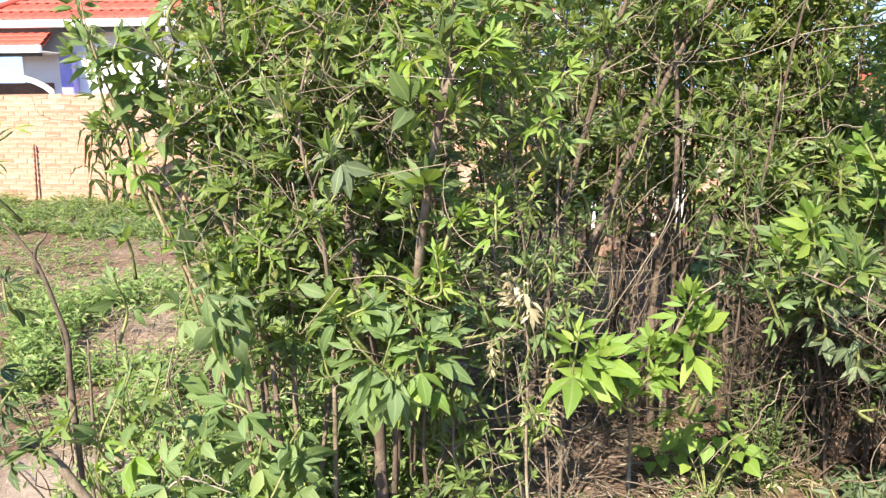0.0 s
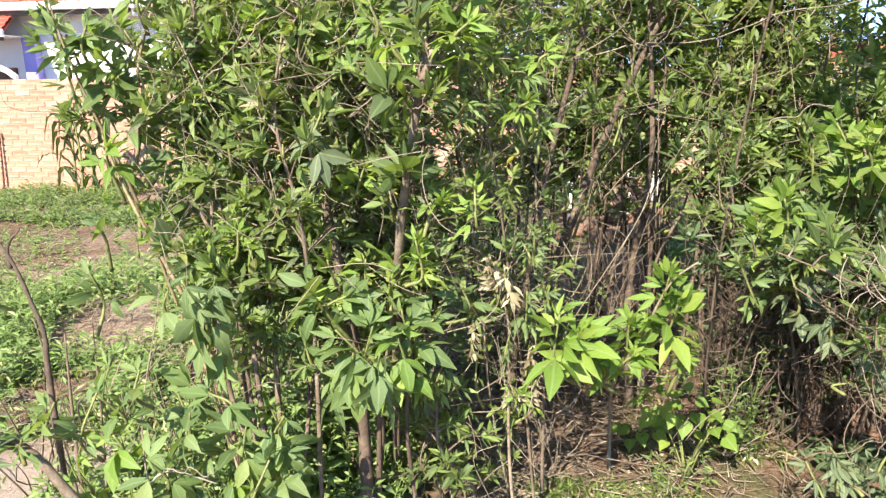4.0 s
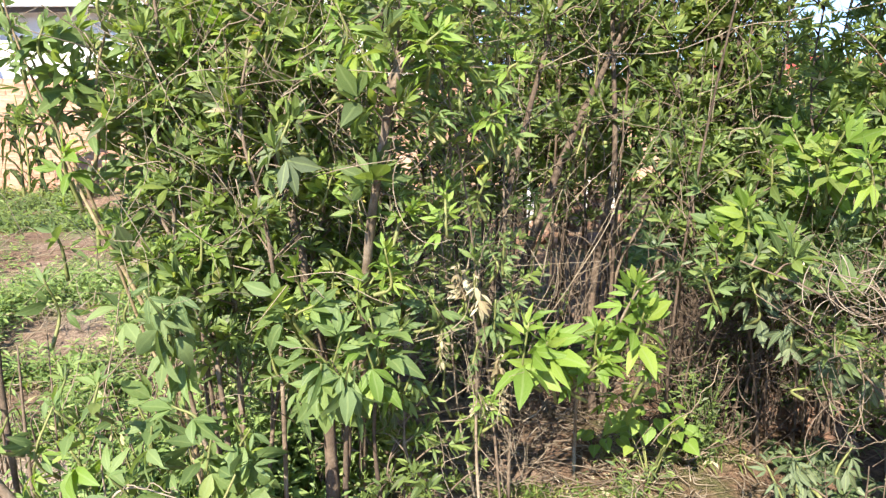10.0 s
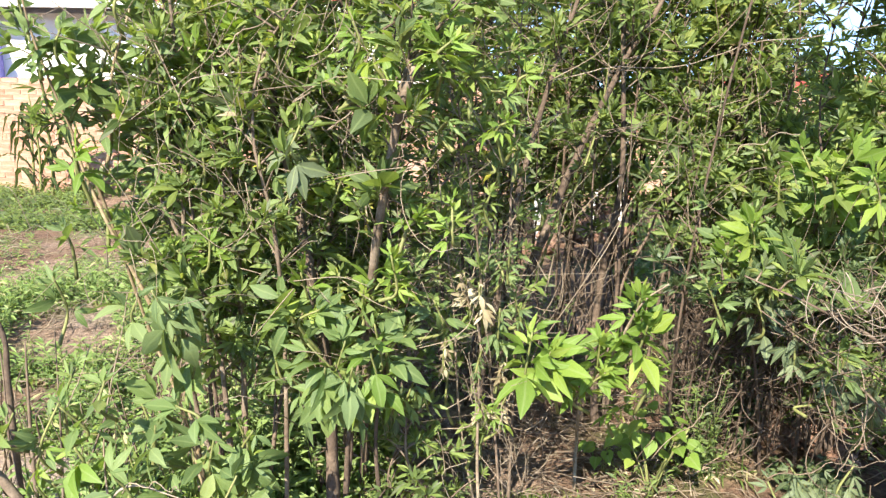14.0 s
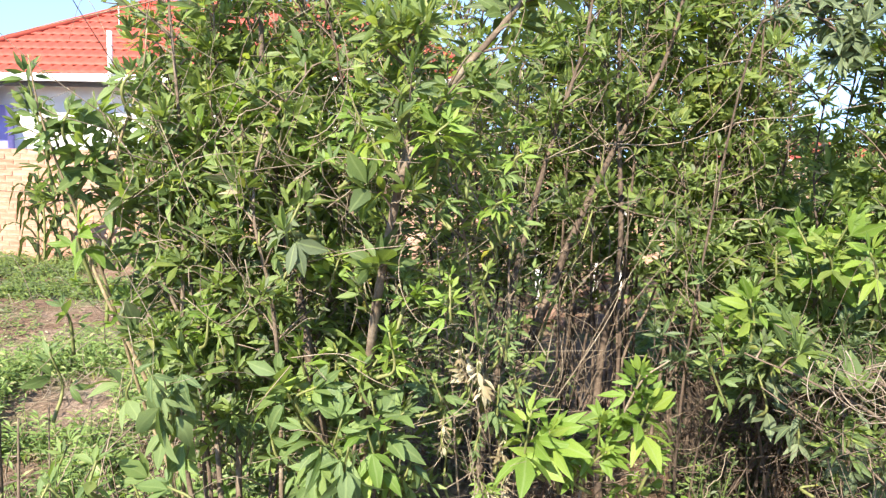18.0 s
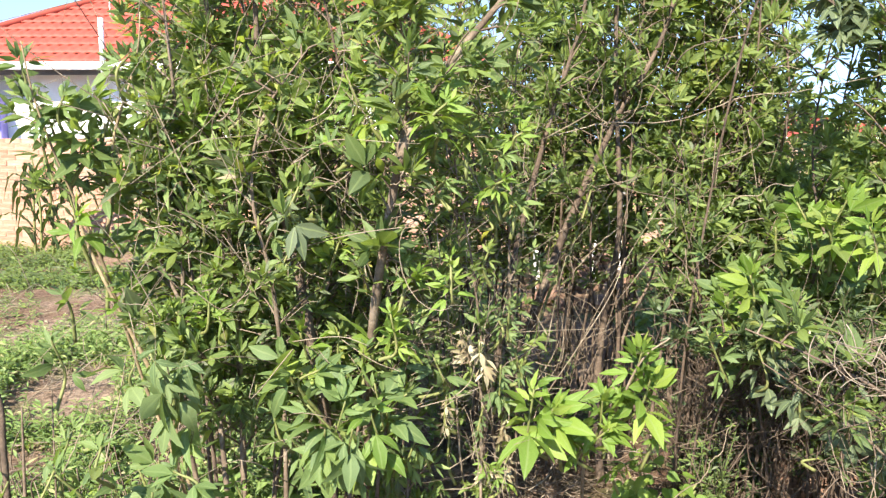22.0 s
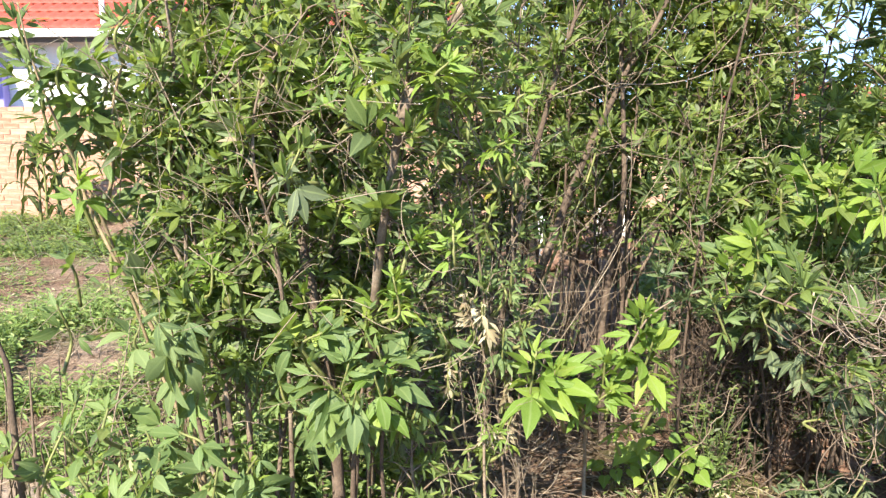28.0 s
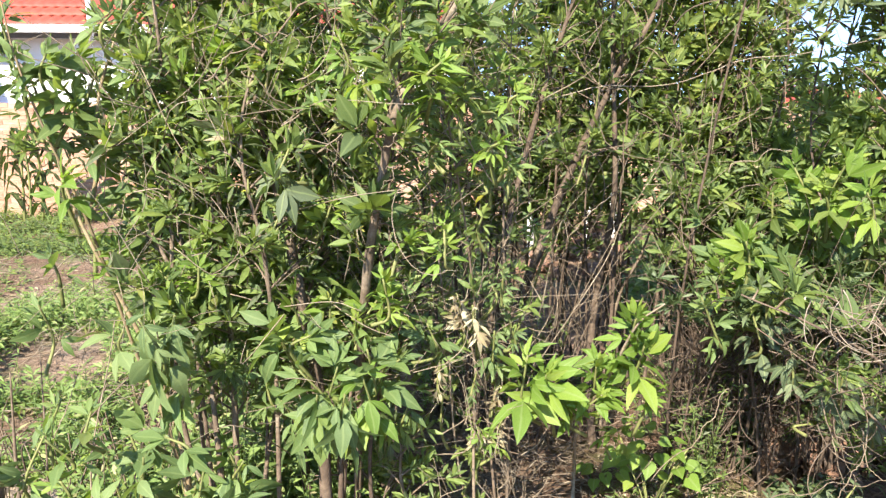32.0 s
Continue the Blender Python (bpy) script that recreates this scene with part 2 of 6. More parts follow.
def ground_material():
    m, nt, nodes, b = node_material("ground_soil")
    big = noise_tex(nt, 0.55, 6, 0.6)
    col = ramp(nt, big, [(0.36, (0.155, 0.092, 0.060)), (0.48, (0.23, 0.148, 0.098)), (0.59, (0.34, 0.245, 0.175)), (0.70, (0.47, 0.375, 0.29))])
    litter = ramp(nt, noise_tex(nt, 26, 8, 0.75), [(0.42, (0.55, 0.52, 0.5)), (0.55, (1, 1, 1)), (0.68, (1.5, 1.45, 1.35))])
    col = mix(nt, 1.0, col, litter, "MULTIPLY")
    clod = ramp(nt, noise_tex(nt, 95, 5, 0.7), [(0.3, (0.7, 0.7, 0.7)), (0.7, (1.2, 1.2, 1.2))])
    col = mix(nt, 1.0, col, clod, "MULTIPLY")
    green = ramp(nt, noise_tex(nt, 1.3, 5, 0.7), [(0.50, (0, 0, 0)), (0.62, (0.6, 0.6, 0.6))])
    col = mix(nt, green, col, (0.10, 0.13, 0.045))
    tc = nodes.new("ShaderNodeTexCoord")
    far = nodes.new("ShaderNodeVectorMath")
    far.operation = "DISTANCE"
    far.inputs[1].default_value = (-1.72, 2.68, 0.0)
    nt.links.new(tc.outputs["Object"], far.inputs[0])
    edge = nodes.new("ShaderNodeMath")
    edge.operation = "MULTIPLY_ADD"
    edge.inputs[1].default_value = 0.55
    nt.links.new(noise_tex(nt, 5, 6, 0.7), edge.inputs[0])
    nt.links.new(far.outputs["Value"], edge.inputs[2])
    sand = ramp(nt, edge.outputs[0], [(0.52, (0.9, 0.9, 0.9)), (0.78, (0, 0, 0))])
    col = mix(nt, sand, col, mix(nt, 1.0, (0.44, 0.345, 0.265), clod, "MULTIPLY"))
    nt.links.new(col, b.inputs["Base Color"])
    b.inputs["Roughness"].default_value = 0.95
    b.inputs["Specular IOR Level"].default_value = 0.15
    bump(nt, b, noise_tex(nt, 26, 9, 0.75), 1.0, 0.03)
    return m


GROUND = ground_material()

# ---------------------------------------------------------------- helpers
def mesh(name, verts, faces, material, smooth=True, rib=None):
    me = bpy.data.meshes.new(name)
    me.from_pydata([tuple(v) for v in verts], [], faces)
    me.materials.append(material)
    if smooth:
        me.polygons.foreach_set("use_smooth", [True] * len(me.polygons))
    if rib is not None:
        me.attributes.new("rib", "FLOAT", "POINT").data.foreach_set("value", np.asarray(rib, "f"))
    me.update()
    return me


def part(name, me, parent, label="", at=None):
    ob = new(name, me)
    ob.parent = parent
    if at is not None:
        ob.matrix_basis = at
    if label:
        tagged(ob, label)
    return ob


def thing(name, place, label, category, group="", kind=""):
    ob = new(name)
    ob.empty_display_size = 0.1
    ob.location = place
    return tagged(ob, label, category, group, kind)


class Build:
    """Gathers tubes, blades and boxes into one mesh."""

    def __init__(self):
        self.v, self.f, self.r, self.n = [], [], [], 0

    def add(self, verts, faces, rib=None):
        verts = np.asarray(verts, float)
        self.v.append(verts)
        self.f += [tuple(int(i) + self.n for i in f) for f in faces]
        self.r.append(np.zeros(len(verts)) if rib is None else np.asarray(rib, float))
        self.n += len(verts)

    def mesh(self, name, material, origin=(0, 0, 0), smooth=True):
        v = np.concatenate(self.v) - np.asarray(origin, float)
        return mesh(name, v, self.f, material, smooth, np.concatenate(self.r))

    def tube(self, pts, radii, sides=6):
        pts = np.asarray(pts, float)
        radii = np.broadcast_to(np.asarray(radii, float), (len(pts),))
        d = np.gradient(pts, axis=0)
        d /= np.linalg.norm(d, axis=1)[:, None] + 1e-9
        ref = np.array([0.37, 0.91, 0.17]) if abs(d[0] @ [0.37, 0.91, 0.17]) < 0.85 else np.array([1.0, 0, 0])
        a = np.cross(d, ref)
        a /= np.linalg.norm(a, axis=1)[:, None] + 1e-9
        b = np.cross(d, a)
        ang = np.arange(sides) * 2 * np.pi / sides
        ring = pts[:, None] + radii[:, None, None] * (np.cos(ang)[None, :, None] * a[:, None] + np.sin(ang)[None, :, None] * b[:, None])
        n = len(pts)
        faces = [(i * sides + k, i * sides + (k + 1) % sides, (i + 1) * sides + (k + 1) % sides, (i + 1) * sides + k)
                 for i in range(n - 1) for k in range(sides)]
        faces += [tuple(range(sides))[::-1], tuple((n - 1) * sides + k for k in range(sides))]
        self.add(ring.reshape(-1, 3), faces)

    def box(self, lo, hi):
        x0, y0, z0 = lo
        x1, y1, z1 = hi
        self.add([(x0, y0, z0), (x1, y0, z0), (x1, y1, z0), (x0, y1, z0), (x0, y0, z1), (x1, y0, z1), (x1, y1, z1), (x0, y1, z1)],
                 [(0, 3, 2, 1), (4, 5, 6, 7), (0, 1, 5, 4), (1, 2, 6, 5), (2, 3, 7, 6), (3, 0, 4, 7)])

    def blades(self, pos, way, face, length, width, droop=0.25, fold=0.25, shape=(0.55, 1.0, 0.62), simple=False):
        """Leaf blades as thin folded lances: places, ways, upper sides, lengths and half widths, all in arrays."""
        pos, way, face = (np.asarray(a, float) for a in (pos, way, face))
        n = len(pos)
        if not n:
            return
        length, width, droop = (np.broadcast_to(np.asarray(a, float), (n,)) for a in (length, width, droop))
        way = way / (np.linalg.norm(way, axis=1)[:, None] + 1e-9)
        side = np.cross(way, face)
        side /= np.linalg.norm(side, axis=1)[:, None] + 1e-9
        up = np.cross(side, way)
        down = np.array([0, 0, -1.0])
        if simple:
            mid = pos + (way * 0.45 - up * (0.1 * droop)[:, None]) * length[:, None]
            tip = pos + (way + down * (0.6 * droop)[:, None]) * length[:, None]
            lift = up * (width * fold)[:, None]
            self.v.append(np.stack([pos, mid - side * width[:, None] + lift, mid, mid + side * width[:, None] + lift, tip], 1).reshape(-1, 3))
            self.r.append(np.tile([1.0, 0.0, 1.0, 0.0, 1.0], n))
            first = self.n + 5 * np.arange(n)[:, None]
            for f in ((0, 2, 1), (0, 3, 2), (1, 2, 4), (2, 3, 4)):
                self.f += (first + np.array(f)).tolist()
            self.n += 5 * n
            return
        steps = (0.0, 0.2, 0.48, 0.76, 1.0)
        cols, ribs = [], []
        for k, s in enumerate(steps):
            mid = pos + (way * s + (down * 0.75 - up * 0.5) * (droop * s * s)[:, None]) * length[:, None]
            if k in (0, 4):
                cols.append(mid)
                ribs.append(1.0)
            else:
                w = width * shape[k - 1]
                lift = up * (w * fold)[:, None]
                cols += [mid - side * w[:, None] + lift, mid, mid + side * w[:, None] + lift]
                ribs += [0.0, 1.0, 0.0]
        verts = np.stack(cols, 1)
        plan = [(0, 2, 1), (0, 3, 2), (1, 2, 5, 4), (2, 3, 6, 5), (4, 5, 8, 7), (5, 6, 9, 8), (7, 8, 10), (8, 9, 10)]
        first = self.n + 11 * np.arange(n)[:, None]
        self.v.append(verts.reshape(-1, 3))
        self.r.append(np.tile(ribs, n))
        for f in plan:
            self.f += (first + np.array(f)).tolist()
        self.n += 11 * n


def bend(points, steps=10):
    """A smooth line through a few points (Catmull-Rom)."""
    p = [np.asarray(q, float) for q in points]
    p = [2 * p[0] - p[1]] + p + [2 * p[-1] - p[-2]]
    out = []
    for i in range(1, len(p) - 2):
        for t in np.linspace(0, 1, steps, endpoint=False):
            a, b, c, d = p[i - 1], p[i], p[i + 1], p[i + 2]
            out.append(0.5 * (2 * b + (c - a) * t + (2 * a - 5 * b + 4 * c - d) * t * t + (3 * b - a - 3 * c + d) * t ** 3))
    out.append(p[-2])
    return np.array(out)


RNG = np.random.default_rng(7)


LIGHT = np.array(SUN_FROM)


def leaf_rows(place, way, size, rng, droop=0.25, slim=0.25, face=None):
    """Rows for blades(): one compound leaf of three narrow leaflets, its upper side turned to the light."""
    way = np.asarray(way, float)
    way = way / (np.linalg.norm(way) + 1e-9)
    if face is None:
        face = LIGHT * 0.5 + (0, 0, 0.35) + rng.normal(0, 0.72, 3)
    side = np.cross(way, face)
    side /= np.linalg.norm(side) + 1e-9
    start = place + way * size * 0.28
    out = []
    for k, w in enumerate((way, way * 0.76 + side * 0.62, way * 0.76 - side * 0.62)):
        ln = size * (1.0, 0.84, 0.84)[k] * rng.uniform(0.85, 1.1)
        out.append((*start, *(w + rng.normal(0, 0.2, 3)), *(face + rng.normal(0, 0.35, 3)), ln, ln * slim * 0.5 * rng.uniform(0.75, 1.2), droop * rng.uniform(0.3, 1.7)))
    return out


def lay(build, rows, fold=0.25):
    if rows:
        a = np.array(rows)
        build.blades(a[:, 0:3], a[:, 3:6], a[:, 6:9], a[:, 9], a[:, 10], a[:, 11], fold)


LEAF_SHAPES = {}


def leaf_shapes(material, slim):
    """A few compound leaves of unit size along +y for one material, shared by all single leaves."""
    if (material.name, slim) not in LEAF_SHAPES:
        rng = np.random.default_rng(len(material.name))
        made = []
        for droop in (0.08, 0.16, 0.28, 0.4, 0.55, 0.22):
            b = Build()
            b.tube([(0, 0, 0), (0, 0.15, 0.01), (0, 0.30, 0)], 0.011, 3)
            lay(b, leaf_rows(np.zeros(3), (0, 1, 0.0), 1.0, rng, droop, slim=slim, face=np.array((0, 0, 1.0))))
            made.append(b.mesh("leaf", material))
        LEAF_SHAPES[material.name, slim] = made
    return LEAF_SHAPES[material.name, slim]


class Crown:
    """Leaves of one shrub: the first ones are parts of their own, the many others one part."""

    def __init__(self, owner, place, material, single=0):
        self.owner, self.place, self.material, self.left, self.rest = owner, Vector(place), material, single, []
        self.young, self.dead = [], []

    def leaf(self, place, way, size, rng, droop, chance=1.0, material=None):
        if self.left > 0 and rng.random() < chance:
            self.left -= 1
            w = Vector(way).normalized()
            side = w.cross(Vector((0, 0, 1)))
            side = side.normalized() if side.length > 1e-3 else Vector((1, 0, 0))
            up = (SUN_FROM * 0.75 + Vector((0, 0, 0.4)) + Vector(rng.normal(0, 0.55, 3))).normalized()
            side = w.cross(up).normalized()
            up = side.cross(w)
            shapes = leaf_shapes(material or self.material, 0.45 if size > 0.084 else 0.31)
            pick = int(np.clip(round(droop * 8 + rng.normal(0, 0.9)), 0, 5))
            m = Matrix((side, w, up)).transposed().to_4x4()
            part("leaf", shapes[pick], self.owner, at=Matrix.Translation(Vector(place) - self.place) @ m @ Matrix.Scale(size, 4))
        else:
            # the sun-warmed young colour grows more frequent towards the top
            fresh = self.material is LEAF and rng.random() < min(0.5, 0.6 * (place[2] - 0.95))
            rows = self.dead if rng.random() < 0.02 else self.young if fresh else self.rest
            rows += leaf_rows(np.asarray(place, float), way, size * (0.6 if rows is self.dead else 1.0), rng, droop)

    def close(self):
        for name, rows, material, label in (("foliage", self.rest, self.material, ""), ("young_foliage", self.young, LEAF_YOUNG_SUN, "pale young leaves, yellow-green with warm sun put into the colour"), ("dead_foliage", self.dead, DRY, "withered tan leaves")):
            if rows:
                b = Build()
                lay(b, rows)
                tagged(part(name, b.mesh(name, material, self.place), self.owner, label), kind="stuff")


def dress(crown, twigs, line, rng, start, count, reach, size, per, droop=0.3, rise=0.55):
    """Side shoots with leaves along a stem's line, from the fraction start up to its tip."""
    n = len(line)
    for k in range(count):
        f = start + (1 - start) * (k + rng.random()) / count
        i = min(int(f * (n - 1)), n - 2)
        p = line[i] + (line[i + 1] - line[i]) * (f * (n - 1) - i)
        along = line[i + 1] - line[i]
        along /= np.linalg.norm(along) + 1e-9
        turn = rng.uniform(0, 2 * np.pi)
        way = np.array([np.cos(turn), np.sin(turn), 0]) * (1 - rise * 0.5) + along * rise + rng.normal(0, 0.2, 3)
        way /= np.linalg.norm(way)
        far = reach * rng.uniform(0.3, 1.15) * (1.15 - 0.5 * f)
        sag = rng.uniform(-0.1, 0.35)
        q = bend([p, p + way * far * 0.5 + (0, 0, 0.04 * far), p + way * far - (0, 0, sag * far)], 4)
        twigs.tube(q, np.linspace(0.0042, 0.0014, len(q)), 4)
        m = max(2, int(per * rng.uniform(0.6, 1.4)))
        own = size * rng.uniform(0.6, 1.45)
        for j in range(m):
            g = 0.2 + 0.8 * (j + 0.5) / m
            s = g * (len(q) - 1)
            a = min(int(s), len(q) - 2)
            at = q[a] + (q[a + 1] - q[a]) * (s - a)
            spin = j * 2.4 + turn
            lw = way * rng.uniform(0.2, 0.9) + np.array([np.cos(spin), np.sin(spin), rng.uniform(-0.45, 0.75)]) * 0.8
            crown.leaf(at, lw, own * rng.uniform(0.75, 1.1), rng, droop, 0.6)
        for j in range(3):
            crown.leaf(q[-1], way * 0.6 + (0, 0, 0.9) + rng.normal(0, 0.35, 3), own * rng.uniform(0.55, 0.95), rng, droop * 0.3, 0.6)


def tuft(crown, tip, back, rng, count, size, droop, material=None):
    """A leafy shoot end: leaves set round the last stretch of a stem, upright at the tip and hanging lower down."""
    tip, back = np.asarray(tip, float), np.asarray(back, float)
    axis = tip - back
    axis /= np.linalg.norm(axis) + 1e-9
    if size < 0.089 and count > 4:
        count, size = int(count * 1.5), size * 0.84
    for k in range(count):
        f = k / max(1, count - 1)
        at = tip + (back - tip) * f
        spin = k * 2.4 + rng.uniform(-0.6, 0.6)
        out = np.array([np.cos(spin), np.sin(spin) * 0.8 - 0.2, 0])
        hang = min(1.0, max(0.0, (droop - 0.5) * 4))
        way = out * (0.45 + 0.6 * f) * (1 - 0.2 * hang) + axis * (0.8 - 0.9 * f) * (1 - hang) + np.array([0, 0, 0.25 - 0.9 * hang - f * droop * 1.2]) + rng.normal(0, 0.15, 3)
        crown.leaf(at, way, size * (0.5 + 0.55 * min(1, 0.15 + 1.6 * f)) * rng.uniform(0.7, 1.15), rng, droop * (0.35 + 0.6 * f), 1.0, material)


def shrub(place, label, stems, size=0.10, start=0.3, count=16, reach=0.35, per=6, seed=1, leaf=LEAF, bark=BARK, droop=0.2,
          single=0, tufts=(), name="leafy_shrub", group="shrubs of the thicket"):
    """A many-stemmed shrub. stems: (points, radius at the foot, bark or None, own start or None);
    tufts: (tip, foot of the shoot, leaves, leaf size, droop, leaf material or None)."""
    rng = np.random.default_rng(seed)
    ob = thing(name, place, label, "shrub", group)
    crown, twigs = Crown(ob, place, leaf, single), Build()
    for tip, foot, number, own, hang, mat in tufts:
        tip, foot = np.asarray(tip, float), np.asarray(foot, float)
        mid = (tip + foot) / 2 + rng.normal(0, 0.03, 3)
        line = bend([foot, mid, tip], 6)
        b = Build()
        b.tube(line, np.linspace(0.0065, 0.003, len(line)), 6)
        part("shoot", b.mesh("shoot", BARK_GREEN, place), ob)
        tuft(crown, tip, tip + (mid - tip) * min(1.0, 0.34 / (np.linalg.norm(mid - tip) + 1e-6)), rng, number, own, hang, material=mat)
    for points, r, own, first in stems:
        line = bend(points, 7)
        line = line + np.outer(np.sin(np.linspace(0, rng.uniform(4, 9), len(line))), rng.normal(0, 0.012, 3))
        b = Build()
        b.tube(line, np.linspace(r, r * 0.28, len(line)) * rng.uniform(0.9, 1.1, len(line)), 7)
        part("stem", b.mesh("stem", own or bark, place), ob)
        if count:
            begin = start if first is None else first
            dress(crown, twigs, line, rng, begin, max(2, int(count * min(1.0, 1.5 * (1 - begin)))), reach, size, per, droop)
    if twigs.n:
        tagged(part("twigwork", twigs.mesh("twigwork", bark, place), ob), kind="stuff")
    crown.close()
    return ob


def random_stems(rng, x, y, n, height, lean, spread=0.12, r=0.0095):
    out = []
    for k in range(n):
        a = rng.uniform(0, 2 * np.pi)
        foot = np.array([x + np.cos(a) * spread * rng.random(), y + np.sin(a) * spread * rng.random(), -0.03])
        h = height * rng.uniform(0.72, 1.08)
        top = foot + (np.cos(a) * lean * rng.uniform(0.3, 1.1), np.sin(a) * lean * rng.uniform(0.3, 1.1), h)
        low = foot * 0.72 + top * 0.28 + rng.normal(0, 0.045, 3) * (1, 1, 0.3)
        mid = foot * 0.42 + top * 0.58 + rng.normal(0, 0.10, 3) * (1, 1, 0.3) + (0, 0, h * 0.04)
        out.append(([foot, low, mid, top], r * rng.uniform(0.7, 1.25), None, None))
    return out


# ---------------------------------------------------------------- ground
def ground_height(x, y):
    h = 0.035 * np.sin(0.9 * x + 1.3) * np.cos(0.7 * y) + 0.02 * np.sin(2.3 * x - 1.1 * y)
    return h * np.clip((16 - np.hypot(x, y - 4)) / 8, 0, 1)


def build_ground():
    xs = np.concatenate([[-3000, -600, -120, -40, -20], np.arange(-12, 12.01, 0.2), [20, 40, 120, 600, 3000]])
    ys = np.concatenate([[-3000, -600, -120, -30, -10], np.arange(-3, 13.01, 0.2), [20, 40, 120, 600, 3000]])
    gx, gy = np.meshgrid(xs, ys)
    gz = ground_height(gx, gy)
    inside = (abs(gx) < 11) & (gy > -2) & (gy < 12)
    rng = np.random.default_rng(3)
    gz = gz + inside * rng.normal(0, 0.008, gx.shape)
    w = len(xs)
    faces = [(j * w + i, j * w + i + 1, (j + 1) * w + i + 1, (j + 1) * w + i) for j in range(len(ys) - 1) for i in range(w - 1)]
    ob = new("ground", mesh("ground", np.stack([gx, gy, gz], -1).reshape(-1, 3), faces, GROUND))
    tagged(ob, "bare reddish brown soil with dry litter and thin weeds", "ground", kind="structure")


build_ground()


# ---------------------------------------------------------------- boundary wall
def build_wall():
    wall = thing("wall_north", (0, 11.3, 0), "weathered orange clay brick boundary wall", "wall", kind="structure")
    core = Build()
    core.box((-22, 11.307, -0.2), (24, 11.50, 1.725))
    part("mortar_core", core.mesh("mortar_core", MORTAR, (0, 11.3, 0), False), wall)
    rng = np.random.default_rng(21)
    bl, bh, jt = 0.235, 0.074, 0.012
    shapes = []
    for k in range(5):
        b = Build()
        j = lambda: rng.uniform(-0.003, 0.003)  # noqa: E731
        x, y, z, e = bl / 2, 0.05, bh / 2, 0.006
        b.add([(-x + j(), 0.006, -z + j()), (x + j(), 0.006, -z + j()), (x + j(), 0.006, z + j()), (-x + j(), 0.006, z + j()),
               (-x + e, 0.001 + j(), -z + e), (x - e, 0.001 + j(), -z + e), (x - e, 0.001 + j(), z - e), (-x + e, 0.001 + j(), z - e),
               (-x, y, -z), (x, y, -z), (x, y, z), (-x, y, z)],
              [(4, 5, 6, 7), (0, 1, 5, 4), (1, 2, 6, 5), (2, 3, 7, 6), (3, 0, 4, 7), (8, 9, 1, 0), (9, 10, 2, 1), (10, 11, 3, 2), (11, 8, 0, 3)])
        shapes.append(b)
    datas = [b.mesh("brick", BRICK, smooth=False) for b in shapes]
    rest = Build()
    made = 0
    for c in range(20):
        z = 0.02 + (c + 0.5) * (bh + jt)
        x = -12.0 + (c % 2) * (bl + jt) / 2 + rng.uniform(-0.03, 0.03)
        while x < 6:
            p = np.array([x, rng.uniform(-0.003, 0.003), z + rng.uniform(-0.004, 0.004)])
            k = int(rng.integers(5))
            if -8.6 < x < -5.15 and made < 300:
                part("brick", datas[k], wall, at=pose(*p, rng.uniform(-1, 1), rng.uniform(-1, 1), rng.uniform(-1, 1)))
                made += 1
            else:
                rest.add(np.concatenate(shapes[k].v) + p + (0, 11.3, 0), shapes[k].f)
            x += bl + jt + rng.uniform(-0.004, 0.006)
    tagged(part("bricks", rest.mesh("bricks", BRICK, (0, 11.3, 0), False), wall), kind="stuff")


build_wall()


# ---------------------------------------------------------------- houses
def tile_row(length, depth, wave, rise=0.035):
    """One row of pressed roof tiles: a wavy sheet with a turned-down front lip; x along the eave, y up the slope."""
    n = max(4, int(length / wave * 4))
    xs = np.linspace(0, length, n + 1)
    hump = np.abs(np.sin(np.pi * xs / wave)) ** 0.8 * rise
    lip = np.stack([xs, np.full_like(xs, -0.015), hump - 0.03], 1)
    front = np.stack([xs, -0.02 + 0 * xs, hump], 1)
    mid = np.stack([xs, depth * 0.5 + 0 * xs, hump * 0.95 - 0.012], 1)
    back = np.stack([xs, depth + 0.03 + 0 * xs, hump * 0.8 - 0.026], 1)
    v = np.concatenate([lip, front, mid, back])
    m = n + 1
    return v, [(r * m + i, r * m + i + 1, (r + 1) * m + i + 1, (r + 1) * m + i) for r in range(3) for i in range(n)]


